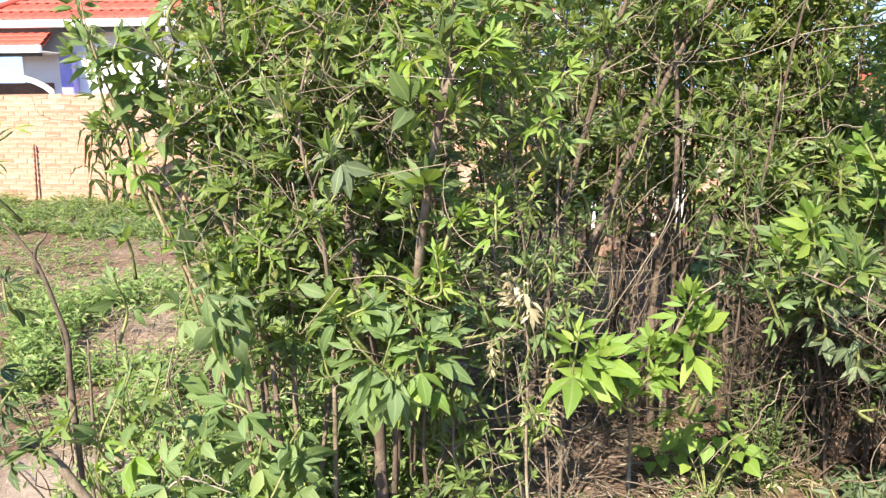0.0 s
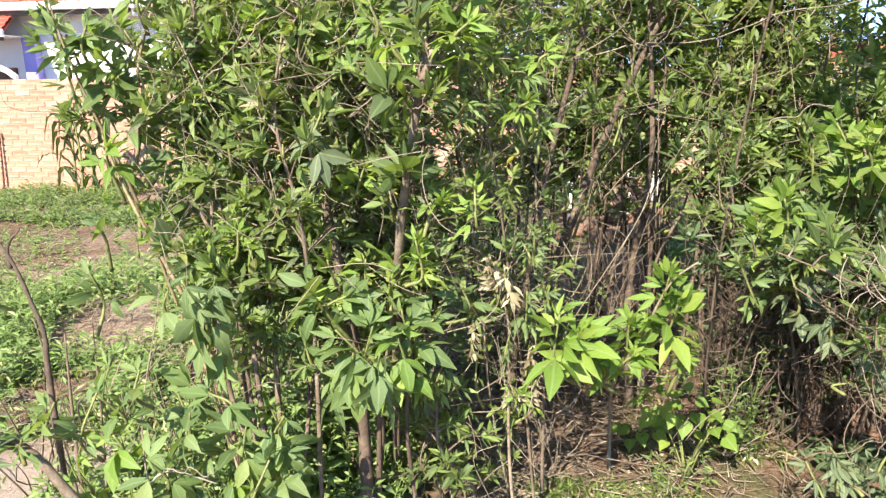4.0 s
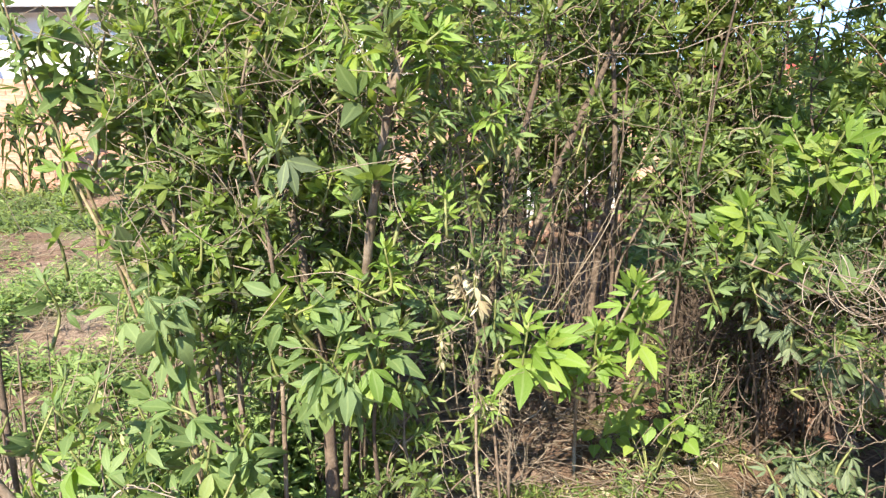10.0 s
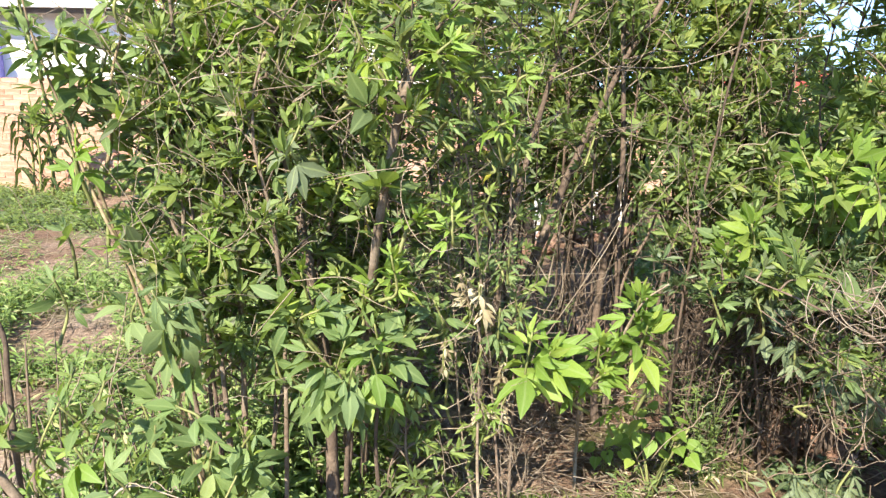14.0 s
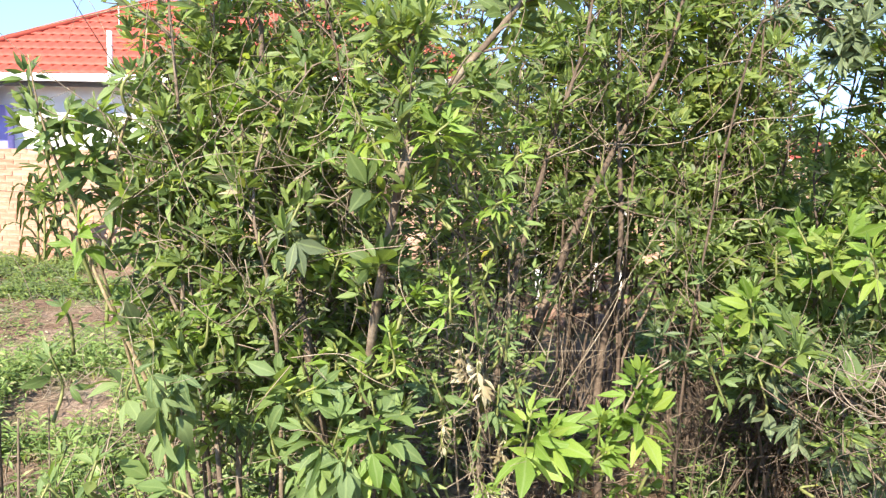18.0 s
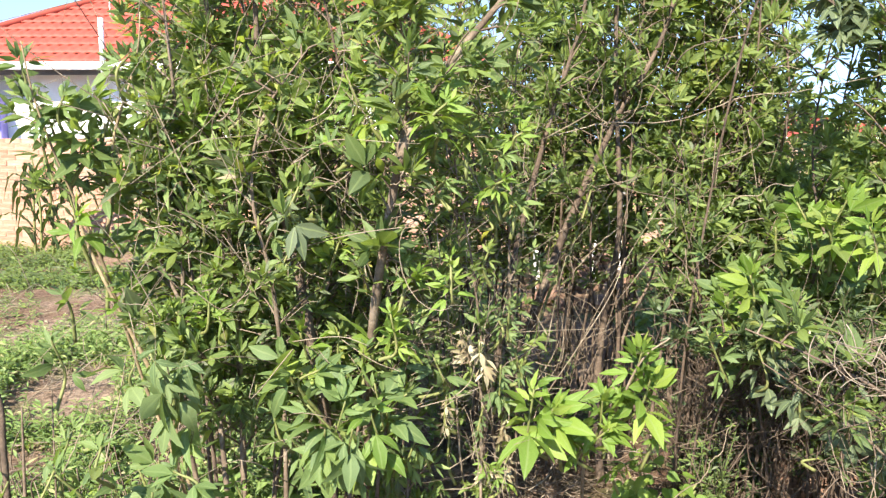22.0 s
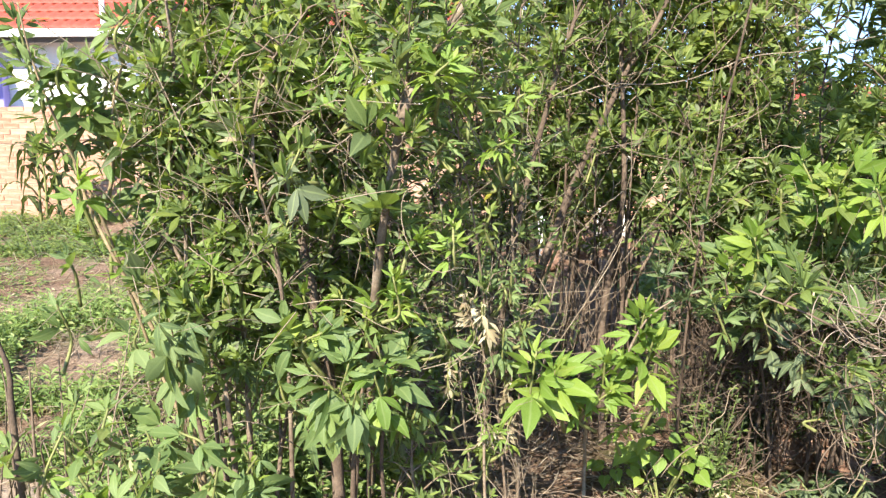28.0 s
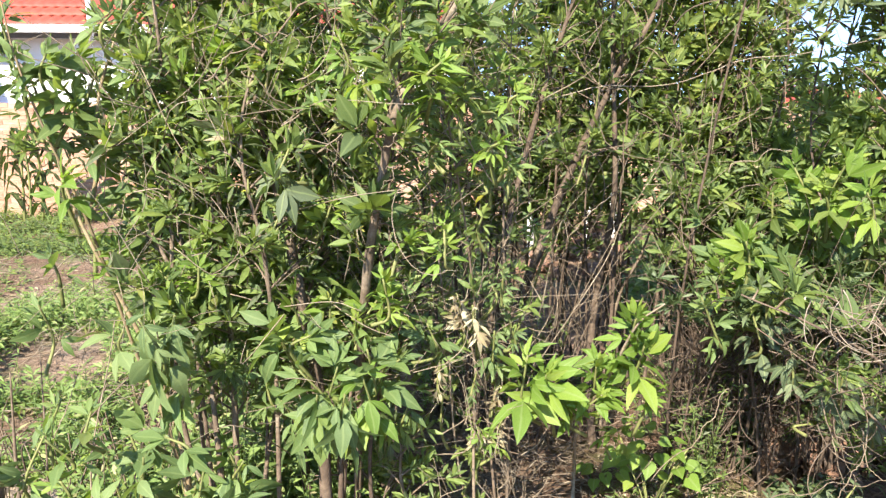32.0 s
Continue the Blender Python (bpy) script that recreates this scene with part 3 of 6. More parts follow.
def hip_roof(parent, origin, x0, x1, y0, y1, z0, pitch, rows, names="roof"):
    """A hipped roof; the front slope carries separate rows of tiles."""
    half = (y1 - y0) / 2
    top = z0 + half * pitch
    rx0, rx1, ry = x0 + half, x1 - half, y0 + half
    b = Build()
    b.add([(x0, y0, z0), (x1, y0, z0), (x1, y1, z0), (x0, y1, z0), (rx0, ry, top), (rx1, ry, top)],
          [(0, 1, 5, 4), (1, 2, 5), (2, 3, 4, 5), (3, 0, 4), (0, 3, 2, 1)])
    roof = part(names, b.mesh(names, TILE, origin, False), parent, "red pressed-tile hipped roof")
    step = half / rows
    tilt = math.atan(pitch)
    for k in range(rows):
        a, c = x0 + step * k + 0.02, x1 - step * k - 0.02
        if c - a < 0.4:
            break
        v, f = tile_row(c - a, step / math.cos(tilt), 0.21)
        cut = np.clip(v[:, 1] / (step / math.cos(tilt)), 0, 1) * step
        v[:, 0] = np.clip(v[:, 0], cut, (c - a) - cut)
        part("tile_course", mesh("tile_course", v, f, TILE), roof,
             at=Matrix.Translation(Vector((a, y0 + step * k, z0 + step * k * pitch + 0.035)) - Vector(origin)) @ pose(0, 0, 0, math.degrees(tilt)))
    for s, (e, g) in enumerate((((x0, y0), (rx0, ry)), ((x1, y0), (rx1, ry)))):
        h = Build()
        h.tube(bend([(e[0], e[1], z0 + 0.05), ((e[0] + g[0]) / 2, (e[1] + g[1]) / 2, (z0 + top) / 2 + 0.06), (g[0], g[1], top + 0.06)], 8), 0.075, 8)
        part("hip_cap", h.mesh("hip_cap", TILE, origin), roof)
    h = Build()
    h.tube([(rx0, ry, top + 0.06), ((rx0 + rx1) / 2, ry, top + 0.06), (rx1, ry, top + 0.06)], 0.08, 8)
    part("ridge_cap", h.mesh("ridge_cap", TILE, origin), roof)
    return roof


def slab(name, lo, hi, material, parent, origin, label=""):
    b = Build()
    b.box(lo, hi)
    me = b.mesh(name, material, origin, False)
    bm = bmesh.new()
    bm.from_mesh(me)
    bmesh.ops.bevel(bm, geom=bm.edges[:], offset=min(0.012, 0.2 * min(abs(h - l) for l, h in zip(lo, hi))), segments=1, affect="EDGES")
    bm.to_mesh(me)
    bm.free()
    return part(name, me, parent, label)


def build_house():
    o = (-5, 14.6, 0)
    house = thing("bungalow", o, "white plastered bungalow with red tiled hipped roof", "house")
    b = Build()
    b.box((-9.9, 14.6, -0.1), (0.2, 20.2, 3.045))
    part("wall", b.mesh("wall", PLASTER, o, False), house)
    hip_roof(house, o, -10.7, 1.0, 14.0, 20.9, 3.17, 0.58, 10)
    slab("soffit", (-10.6, 14.08, 3.05), (0.9, 14.6, 3.08), PLASTER, house, o, "grey shaded soffit boards")
    slab("gutter", (-10.75, 13.93, 3.05), (1.05, 14.05, 3.195), GUTTER, house, o, "white eaves gutter")
    slab("fascia", (-10.7, 14.055, 2.96), (1.0, 14.085, 3.17), SHADE_DARK, house, o, "dark fascia board")
    slab("plinth", (-9.92, 14.57, -0.1), (0.22, 14.598, 0.4), MORTAR, house, o)
    v = Build()
    v.tube([(-6.40, 13.90, 2.9), (-6.40, 13.90, 3.5), (-6.40, 13.90, 3.98)], 0.05, 10)
    part("vent_pipe", v.mesh("vent_pipe", GUTTER, o), house, "white upright vent pipe at the eave")
    a = Build()
    a.tube([(-7.15, 16.0, 4.3), (-7.15, 16.0, 4.62), (-7.15, 16.0, 4.85)], 0.012, 6)
    part("aerial", a.mesh("aerial", GUTTER, o), house, "thin roof aerial rod")
    slab("column", (-8.96, 14.36, 0), (-8.70, 14.597, 2.62), PURPLE, house, o, "violet painted porch column")
    # porch: a lower lean-to roof under the main eave, with an arched beam
    b = Build()
    b.add([(-14.2, 13.7, 2.68), (-8.86, 13.7, 2.68), (-8.86, 14.05, 2.94), (-14.2, 14.05, 2.94), (-14.2, 13.7, 2.63), (-8.86, 13.7, 2.63), (-8.86, 14.05, 2.89), (-14.2, 14.05, 2.89)],
          [(0, 1, 2, 3), (4, 7, 6, 5), (0, 4, 5, 1), (1, 5, 6, 2), (2, 6, 7, 3), (3, 7, 4, 0)])
    porch = part("porch_roof", b.mesh("porch_roof", TILE, o, False), house, "red pressed-tile lean-to porch roof")
    tilt = math.atan2(0.26, 0.35)
    for k in range(3):
        v, f = tile_row(5.34, 0.146, 0.21)
        part("tile_course", mesh("tile_course", v, f, TILE), porch,
             at=Matrix.Translation(Vector((-14.2, 13.7 + 0.117 * k, 2.71 + 0.087 * k)) - Vector(o)) @ pose(0, 0, 0, math.degrees(tilt)))
    slab("porch_gutter", (-14.25, 13.60, 2.55), (-8.84, 13.69, 2.695), GUTTER, house, o, "white porch gutter")
    slab("porch_fascia", (-14.2, 13.695, 2.49), (-8.87, 13.72, 2.63), SHADE_DARK, house, o, "dark porch fascia board")
    slab("porch_ceiling", (-14.1, 13.725, 2.58), (-8.9, 14.58, 2.605), PLASTER, house, o)
    arch = Build()
    xs = np.linspace(-12.3, -8.80, 25)
    z = 1.70 + 0.50 * np.clip(1 - ((xs + 10.55) / 1.78) ** 2, 0, 1) ** 0.6
    zz = np.concatenate([z, z + 0.085])
    v = [(x, y, h) for y in (13.75, 13.87) for x, h in zip(np.concatenate([xs, xs]), zz)]
    m = len(xs)
    f = []
    for i in range(m - 1):
        p, q = i, i + m
        f += [(p, p + 1, q + 1, q), (p + 2 * m, q + 2 * m, q + 1 + 2 * m, p + 1 + 2 * m), (p, p + 2 * m, p + 1 + 2 * m, p + 1), (q, q + 1, q + 1 + 2 * m, q + 2 * m)]
    f += [(0, m, 3 * m, 2 * m), (m - 1, 3 * m - 1, 4 * m - 1, 2 * m - 1)]
    arch.add(v, f)
    part("arch", arch.mesh("arch", GUTTER, o, False), house, "white arched porch beam")
    slab("porch_column", (-8.97, 13.75, 0), (-8.80, 13.87, 1.74), GUTTER, house, o, "white painted porch column")
    slab("porch_column", (-12.3, 13.75, 0), (-12.13, 13.87, 1.74), GUTTER, house, o, "white painted porch column")
    slab("front_door", (-11.8, 14.54, 0.05), (-9.25, 14.597, 2.02), WOOD, house, o, "brown timber double door")


build_house()


def build_far_house():
    o = (20, 42, 0)
    house = thing("bungalow", o, "distant low house with a red tiled roof", "house")
    b = Build()
    b.box((13, 42, -0.3), (27, 49, 2.15))
    part("wall", b.mesh("wall", PLASTER, o, False), house)
    hip_roof(house, o, 12.2, 28, 41, 50, 2.15, 0.26, 8)
    slab("gutter", (12.1, 40.9, 2.0), (28.1, 41.05, 2.17), GUTTER, house, o)


build_far_house()


# ---------------------------------------------------------------- posts, rod, maize
def whitewashed_post(x, y, h, r, seed):
    rng = np.random.default_rng(seed)
    ob = thing("fence_post", (x, y, 0), "slim whitewashed crooked wooden fence post", "post", "whitewashed posts")
    b = Build()
    line = bend([(x, y, -0.1), (x + rng.normal(0, 0.02), y, h * 0.5), (x + rng.normal(0, 0.03), y, h)], 6)
    b.tube(line, np.linspace(r, r * 0.85, len(line)), 9)
    part("shaft", b.mesh("shaft", WHITEWASH, (x, y, 0)), ob)


for k, (x, y, h, r) in enumerate([(1.06, 8.0, 1.45, 0.045), (1.98, 8.0, 1.62, 0.055), (1.72, 8.2, 1.2, 0.03)]):
    whitewashed_post(x, y, h, r, 40 + k)

rod = Build()
rod.tube([(-7.64, 11.24, -0.1), (-7.61, 11.25, 0.45), (-7.59, 11.26, 0.94)], 0.014, 6)
for z in np.arange(0.06, 0.9, 0.1):
    rod.tube([(-7.635 + 0.05 * z, 11.245, z), (-7.635 + 0.05 * z, 11.245, z + 0.02)], 0.022, 6)
tagged(new("iron_rod", rod.mesh("iron_rod", IRON)), "rusty ribbed iron bar leaning on the brick wall", "iron bar")


def maize(x, y, h, seed):
    rng = np.random.default_rng(seed)
    ob = thing("maize_plant", (x, y, 0), "wilting maize plant with drooping leaves before the wall", "maize", "maize by the wall")
    b = Build()
    line = bend([(x, y, -0.03), (x + 0.03, y, h * 0.5), (x + rng.normal(0, 0.05), y, h)], 6)
    b.tube(line, np.linspace(0.022, 0.008, len(line)), 6)
    part("stalk", b.mesh("stalk", BARK_GREEN, (x, y, 0)), ob)
    for k in range(11):
        f = 0.15 + 0.82 * k / 11
        p = line[int(f * (len(line) - 1))]
        a = np.pi * (k % 2) + rng.normal(0, 0.5)
        way = np.array([np.cos(a), np.sin(a) * 0.6, 0])
        far = rng.uniform(0.25, 0.62)
        q = bend([p, p + way * far * 0.35 + (0, 0, 0.20), p + way * far * 0.75 + (0, 0, 0.20), p + way * far + (0, 0, 0.02 - 0.25 * rng.random())], 6)
        q[:, 2] += 0.014 * np.sin(np.arange(len(q)) * 1.9 + k)
        d = np.gradient(q, axis=0)
        s = np.cross(d, (0, 0, 1.0)) + 1e-6
        s /= np.linalg.norm(s, axis=1)[:, None]
        w = 0.052 * np.sin(np.linspace(0.4, np.pi, len(q)))[:, None] * (1 + 0.25 * np.sin(np.arange(len(q)) * 2.1))[:, None]
        v = np.stack([q - s * w + (0, 0, 0.01), q, q + s * w + (0, 0, 0.01)], 1).reshape(-1, 3)
        fc = [(i * 3 + c, i * 3 + c + 1, i * 3 + c + 4, i * 3 + c + 3) for i in range(len(q) - 1) for c in (0, 1)]
        part("leaf", mesh("leaf", v - np.array((x, y, 0)), fc, LEAF_DARK_SHADE, rib=np.tile([0, 1, 0], len(q))), ob)


maize(-5.80, 10.3, 1.5, 5)
maize(-5.95, 10.4, 1.3, 6)
maize(-5.66, 10.35, 1.4, 9)
maize(-5.25, 10.2, 1.1, 8)

# ---------------------------------------------------------------- the thicket: stems that stand out
shrub((-0.26, 2.25, 0.00), "tall shrub with a thick brown forked trunk", [
    ([(-0.29, 2.48, -0.05), (-0.275, 2.45, 0.11), (-0.247, 2.35, 0.64), (-0.195, 2.10, 1.09), (-0.14, 1.97, 1.40), (-0.09, 1.90, 1.60), (0.01, 1.98, 1.79), (0.14, 2.04, 1.95), (0.23, 2.06, 2.06), (0.32, 2.08, 2.16), (0.42, 2.10, 2.30)], 0.0175, BARK, 0.3),
    ([(-0.36, 2.25, 0.00), (-0.36, 2.25, 0.23), (-0.37, 2.22, 0.69), (-0.43, 2.25, 1.06), (-0.50, 2.30, 1.38), (-0.57, 2.35, 1.72), (-0.59, 2.40, 2.08)], 0.027, BARK_DARK, 0.3),
    ([(-0.12, 1.92, 1.54), (-0.09, 1.98, 1.66), (-0.09, 2.05, 1.83), (-0.13, 2.10, 2.03)], 0.008, BARK, 0.25),
    ([(-0.50, 2.15, -0.01), (-0.50, 2.15, 0.72), (-0.51, 2.10, 1.16), (-0.55, 2.10, 1.44), (-0.51, 2.15, 1.66), (-0.37, 2.20, 1.87)], 0.0085, BARK, 0.3),
], size=0.078, start=0.2, count=26, reach=0.19, per=6, seed=11, single=290, tufts=[
    ((-0.06, 1.98, 1.23), (-0.12, 2.00, 1.12), 7, 0.085, 0.15, LEAF_LIME), ((-0.29, 2.10, 1.33), (-0.36, 2.15, 1.21), 8, 0.072, 0.15, LEAF_LIME), ((-0.43, 2.10, 1.31), (-0.48, 2.15, 1.17), 6, 0.072, 0.3, LEAF_FRONT),
    ((-0.17, 1.95, 1.70), (-0.14, 1.95, 1.59), 7, 0.085, 0.6, LEAF_LIME), ((0.01, 1.95, 1.66), (-0.02, 2.00, 1.55), 7, 0.085, 0.3, LEAF_LIME), ((-0.14, 2.00, 1.12), (-0.18, 2.05, 0.97), 8, 0.076, 0.2, LEAF_LIME),
    ((0.19, 2.20, 1.44), (0.18, 2.30, 1.28), 8, 0.072, 0.6, LEAF_FRONT), ((-0.35, 2.10, 1.71), (-0.38, 2.15, 1.57), 8, 0.076, 0.2, LEAF_LIME), ((-0.32, 2.00, 1.60), (-0.29, 2.05, 1.51), 6, 0.085, 0.2, LEAF_FRONT),
    ((-0.39, 2.00, 1.48), (-0.35, 2.05, 1.38), 6, 0.102, 0.65, LEAF_GREY)] + [ ((-0.45, 2.10, 1.74), (-0.49, 2.15, 1.62), 6, 0.076, 0.3, LEAF_YOUNG_SUN), ((-0.04, 1.95, 1.77), (-0.05, 2.00, 1.66), 7, 0.076, 0.2, LEAF_LIME),
    ((0.12, 2.20, 1.71), (0.11, 2.25, 1.58), 7, 0.076, 0.3, LEAF_YOUNG_SUN), ((0.21, 2.30, 1.73), (0.20, 2.35, 1.58), 7, 0.076, 0.3, LEAF_LIME), ((-0.25, 2.05, 1.76), (-0.26, 2.10, 1.63), 7, 0.076, 0.25, LEAF_LIME),
    ((-0.51, 2.10, 1.70), (-0.50, 2.10, 1.66), 1, 0.051, 0.6, LEAF_YELLOW), ((-0.24, 2.20, 1.24), (-0.23, 2.20, 1.20), 2, 0.051, 0.7, LEAF_YELLOW), ((0.19, 2.15, 1.42), (0.19, 2.15, 1.38), 1, 0.060, 0.7, LEAF_YELLOW),
    ((0.13, 2.20, 1.39), (0.12, 2.20, 1.34), 2, 0.038, 0.6, LEAF_YELLOW), ((-0.24, 2.00, 1.56), (-0.29, 2.05, 1.52), 7, 0.045, 0.1, DRY)] + [ ((-0.53, 2.10, 1.39), (-0.53, 2.10, 1.35), 2, 0.025, 0.3, LEAF_YELLOW)])
shrub((0.19, 3.20, 0), "tall shrub with leaning mossy brown stems", [
    ([(0.17, 3.15, -0.04), (0.19, 3.15, 0.34), (0.23, 3.15, 0.60), (0.27, 3.14, 0.85), (0.31, 3.15, 1.10), (0.36, 3.16, 1.30), (0.42, 3.15, 1.53), (0.49, 3.14, 1.78), (0.55, 3.15, 1.95), (0.61, 3.15, 2.17), (0.66, 3.2, 2.6)], 0.020, BARK_DARK, 0.62),
    ([(0.20, 3.30, -0.05), (0.29, 3.30, 0.41), (0.36, 3.31, 0.63), (0.42, 3.30, 0.81), (0.48, 3.29, 0.97), (0.56, 3.30, 1.18), (0.65, 3.31, 1.39), (0.72, 3.30, 1.55), (0.81, 3.30, 1.76), (0.87, 3.30, 1.86), (1.00, 3.32, 2.15), (1.10, 3.35, 2.6)], 0.027, BARK_DARK, 0.66),
    ([(0.23, 3.25, -0.03), (0.29, 3.24, 0.30), (0.35, 3.25, 0.51), (0.43, 3.25, 0.72), (0.49, 3.25, 0.93), (0.58, 3.26, 1.11), (0.70, 3.3, 1.5), (0.74, 3.3, 2.0)], 0.012, BARK_GREEN, 0.75),
    ([(0.83, 3.30, 1.79), (0.77, 3.35, 1.95), (0.68, 3.4, 2.2), (0.60, 3.4, 2.5)], 0.011, BARK, 0.3),
], size=0.08, count=34, reach=0.36, per=6, seed=12)
shrub((0.80, 3.36, 0), "tall shrub with straight dark upright stems", [
    ([(0.77, 3.30, -0.04), (0.77, 3.30, 0.34), (0.78, 3.31, 0.66), (0.785, 3.30, 0.97), (0.78, 3.30, 1.19), (0.77, 3.31, 1.50), (0.78, 3.30, 1.79), (0.80, 3.3, 2.2), (0.79, 3.3, 2.7)], 0.021, BARK_DARK, 0.66),
    ([(0.72, 3.40, -0.06), (0.72, 3.40, 0.35), (0.73, 3.40, 0.68), (0.71, 3.40, 1.09), (0.70, 3.40, 1.39), (0.66, 3.4, 2.1)], 0.0085, BARK_DARK, 0.7),
    ([(0.84, 3.40, -0.06), (0.85, 3.40, 0.38), (0.86, 3.41, 0.74), (0.86, 3.40, 0.96), (0.87, 3.40, 1.33), (0.90, 3.4, 2.0), (0.93, 3.4, 2.5)], 0.012, BARK_DARK, 0.66),
    ([(0.84, 3.45, -0.05), (0.87, 3.45, 0.36), (0.92, 3.45, 0.72), (0.99, 3.45, 0.92), (1.04, 3.45, 1.17), (1.09, 3.45, 1.33), (1.15, 3.45, 1.9)], 0.010, BARK, 0.66),
    ([(1.02, 3.50, -0.05), (1.06, 3.48, 0.45), (1.09, 3.45, 0.9), (1.06, 3.4, 1.45), (1.08, 3.4, 2.0)], 0.011, BARK_DARK, 0.62),
], size=0.08, count=32, reach=0.36, per=6, seed=13)
shrub((-0.70, 2.15, 0.03), "leafy shrub with smooth tan stems at the thicket's edge", [
    ([(-0.77, 2.20, -0.01), (-0.80, 2.20, 0.35), (-0.84, 2.20, 0.61), (-0.88, 2.20, 0.79), (-0.94, 2.20, 0.97), (-1.00, 2.20, 1.12), (-1.08, 2.20, 1.32), (-1.11, 2.15, 1.53), (-1.15, 2.10, 1.72)], 0.0105, BARK_TAN, 0.8),
    ([(-0.71, 2.25, 0.00), (-0.76, 2.25, 0.83), (-0.78, 2.25, 1.16), (-0.85, 2.30, 1.48), (-0.88, 2.30, 1.81)], 0.008, BARK_DARK, 0.28),
    ([(-0.65, 2.15, 0.03), (-0.66, 2.15, 0.36), (-0.69, 2.20, 0.66), (-0.74, 2.25, 0.91), (-0.91, 2.30, 1.25), (-0.98, 2.40, 1.54), (-0.99, 2.50, 1.87)], 0.011, BARK, 0.36),
    ([(-0.67, 2.30, -0.01), (-0.67, 2.30, 0.82), (-0.72, 2.35, 1.30), (-0.73, 2.40, 1.72), (-0.74, 2.40, 2.09)], 0.010, BARK, 0.25),
], size=0.078, count=26, reach=0.24, per=6, seed=14, single=290, tufts=[
    ((-0.70, 2.15, 1.17), (-0.76, 2.20, 1.01), 8, 0.072, 0.15, LEAF_LIME), ((-0.82, 2.15, 1.11), (-0.83, 2.20, 0.96), 7, 0.072, 0.2, LEAF_LIME), ((-0.96, 2.20, 1.18), (-0.97, 2.25, 1.00), 7, 0.072, 0.2, LEAF_LIME),
    ((-0.73, 2.20, 1.71), (-0.78, 2.25, 1.56), 9, 0.085, 0.2, LEAF_LIME), ((-0.63, 2.20, 1.79), (-0.66, 2.25, 1.63), 9, 0.085, 0.2, LEAF_LIME), ((-0.81, 2.20, 1.55), (-0.84, 2.25, 1.38), 8, 0.085, 0.3, LEAF_FRONT),
    ((-0.59, 2.15, 1.63), (-0.63, 2.20, 1.48), 8, 0.076, 0.3, LEAF_YOUNG_SUN), ((-0.73, 2.20, 1.40), (-0.76, 2.25, 1.24), 7, 0.072, 0.35, LEAF_FRONT), ((-0.64, 2.10, 0.59), (-0.67, 2.15, 0.36), 7, 0.064, 0.2, LEAF_LIME),
    ((-0.58, 2.20, 0.85), (-0.61, 2.25, 0.66), 7, 0.068, 0.35, LEAF_FRONT)] + [ ((-0.61, 2.20, 1.07), (-0.65, 2.25, 0.91), 6, 0.068, 0.3, LEAF_YOUNG_SUN)])

shrub((0.21, 2.45, 0.03), "slender shrub with sunlit leaves and dry stems beside the trunk", [
    ([(0.23, 2.36, -0.05), (0.23, 2.40, 0.06), (0.19, 2.40, 0.51), (0.14, 2.30, 0.91), (0.10, 2.20, 1.22), (0.05, 2.15, 1.50), (0.02, 2.15, 1.72), (0.01, 2.20, 1.91)], 0.006, BARK, 0.25),
    ([(0.27, 2.50, -0.00), (0.26, 2.45, 0.48), (0.25, 2.40, 0.84), (0.22, 2.35, 1.16), (0.23, 2.35, 1.46), (0.25, 2.40, 1.74), (0.27, 2.45, 1.98)], 0.007, BARK, 0.3),
    ([(0.15, 2.50, -0.00), (0.08, 2.40, 0.46), (0.04, 2.35, 0.81), (0.02, 2.30, 1.10), (-0.01, 2.30, 1.39)], 0.005, TWIG, 0.3),
], size=0.062, count=11, reach=0.10, per=4, seed=15, single=200, tufts=[
    ((0.02, 1.88, 1.70), (0.03, 1.93, 1.59), 7, 0.075, 0.3, LEAF_LIME), ((0.07, 1.93, 1.62), (0.07, 1.98, 1.50), 7, 0.07, 0.3, LEAF_YOUNG_SUN), ((0.17, 1.93, 1.50), (0.17, 1.98, 1.38), 7, 0.072, 0.45, LEAF_LIME),
    ((0.20, 1.98, 1.44), (0.20, 2.03, 1.33), 6, 0.066, 0.5, LEAF_FRONT), ((0.01, 1.88, 1.50), (0.03, 1.93, 1.42), 6, 0.066, 0.4, LEAF_FRONT), ((0.03, 1.93, 1.29), (0.05, 1.98, 1.16), 7, 0.062, 0.3, LEAF_LIME),
    ((0.11, 1.98, 1.05), (0.12, 2.03, 0.96), 4, 0.04, 0.8, DRY), ((0.20, 2.03, 1.15), (0.21, 2.08, 1.02), 6, 0.06, 0.4, LEAF_PALE),
    ((0.14, 2.03, 1.30), (0.15, 2.08, 1.18), 6, 0.058, 0.3, LEAF_YOUNG_SUN)] + [ ((0.29, 2.23, 1.27), (0.28, 2.28, 1.14), 6, 0.06, 0.3, LEAF_FRONT),
    ((0.24, 2.13, 1.63), (0.24, 2.18, 1.52), 6, 0.066, 0.3, LEAF_LIME), ((0.13, 2.03, 1.58), (0.14, 2.08, 1.47), 6, 0.066, 0.4, LEAF_FRONT), ((0.22, 2.13, 0.99), (0.22, 2.18, 0.85), 6, 0.06, 0.5, LEAF_PALE)])

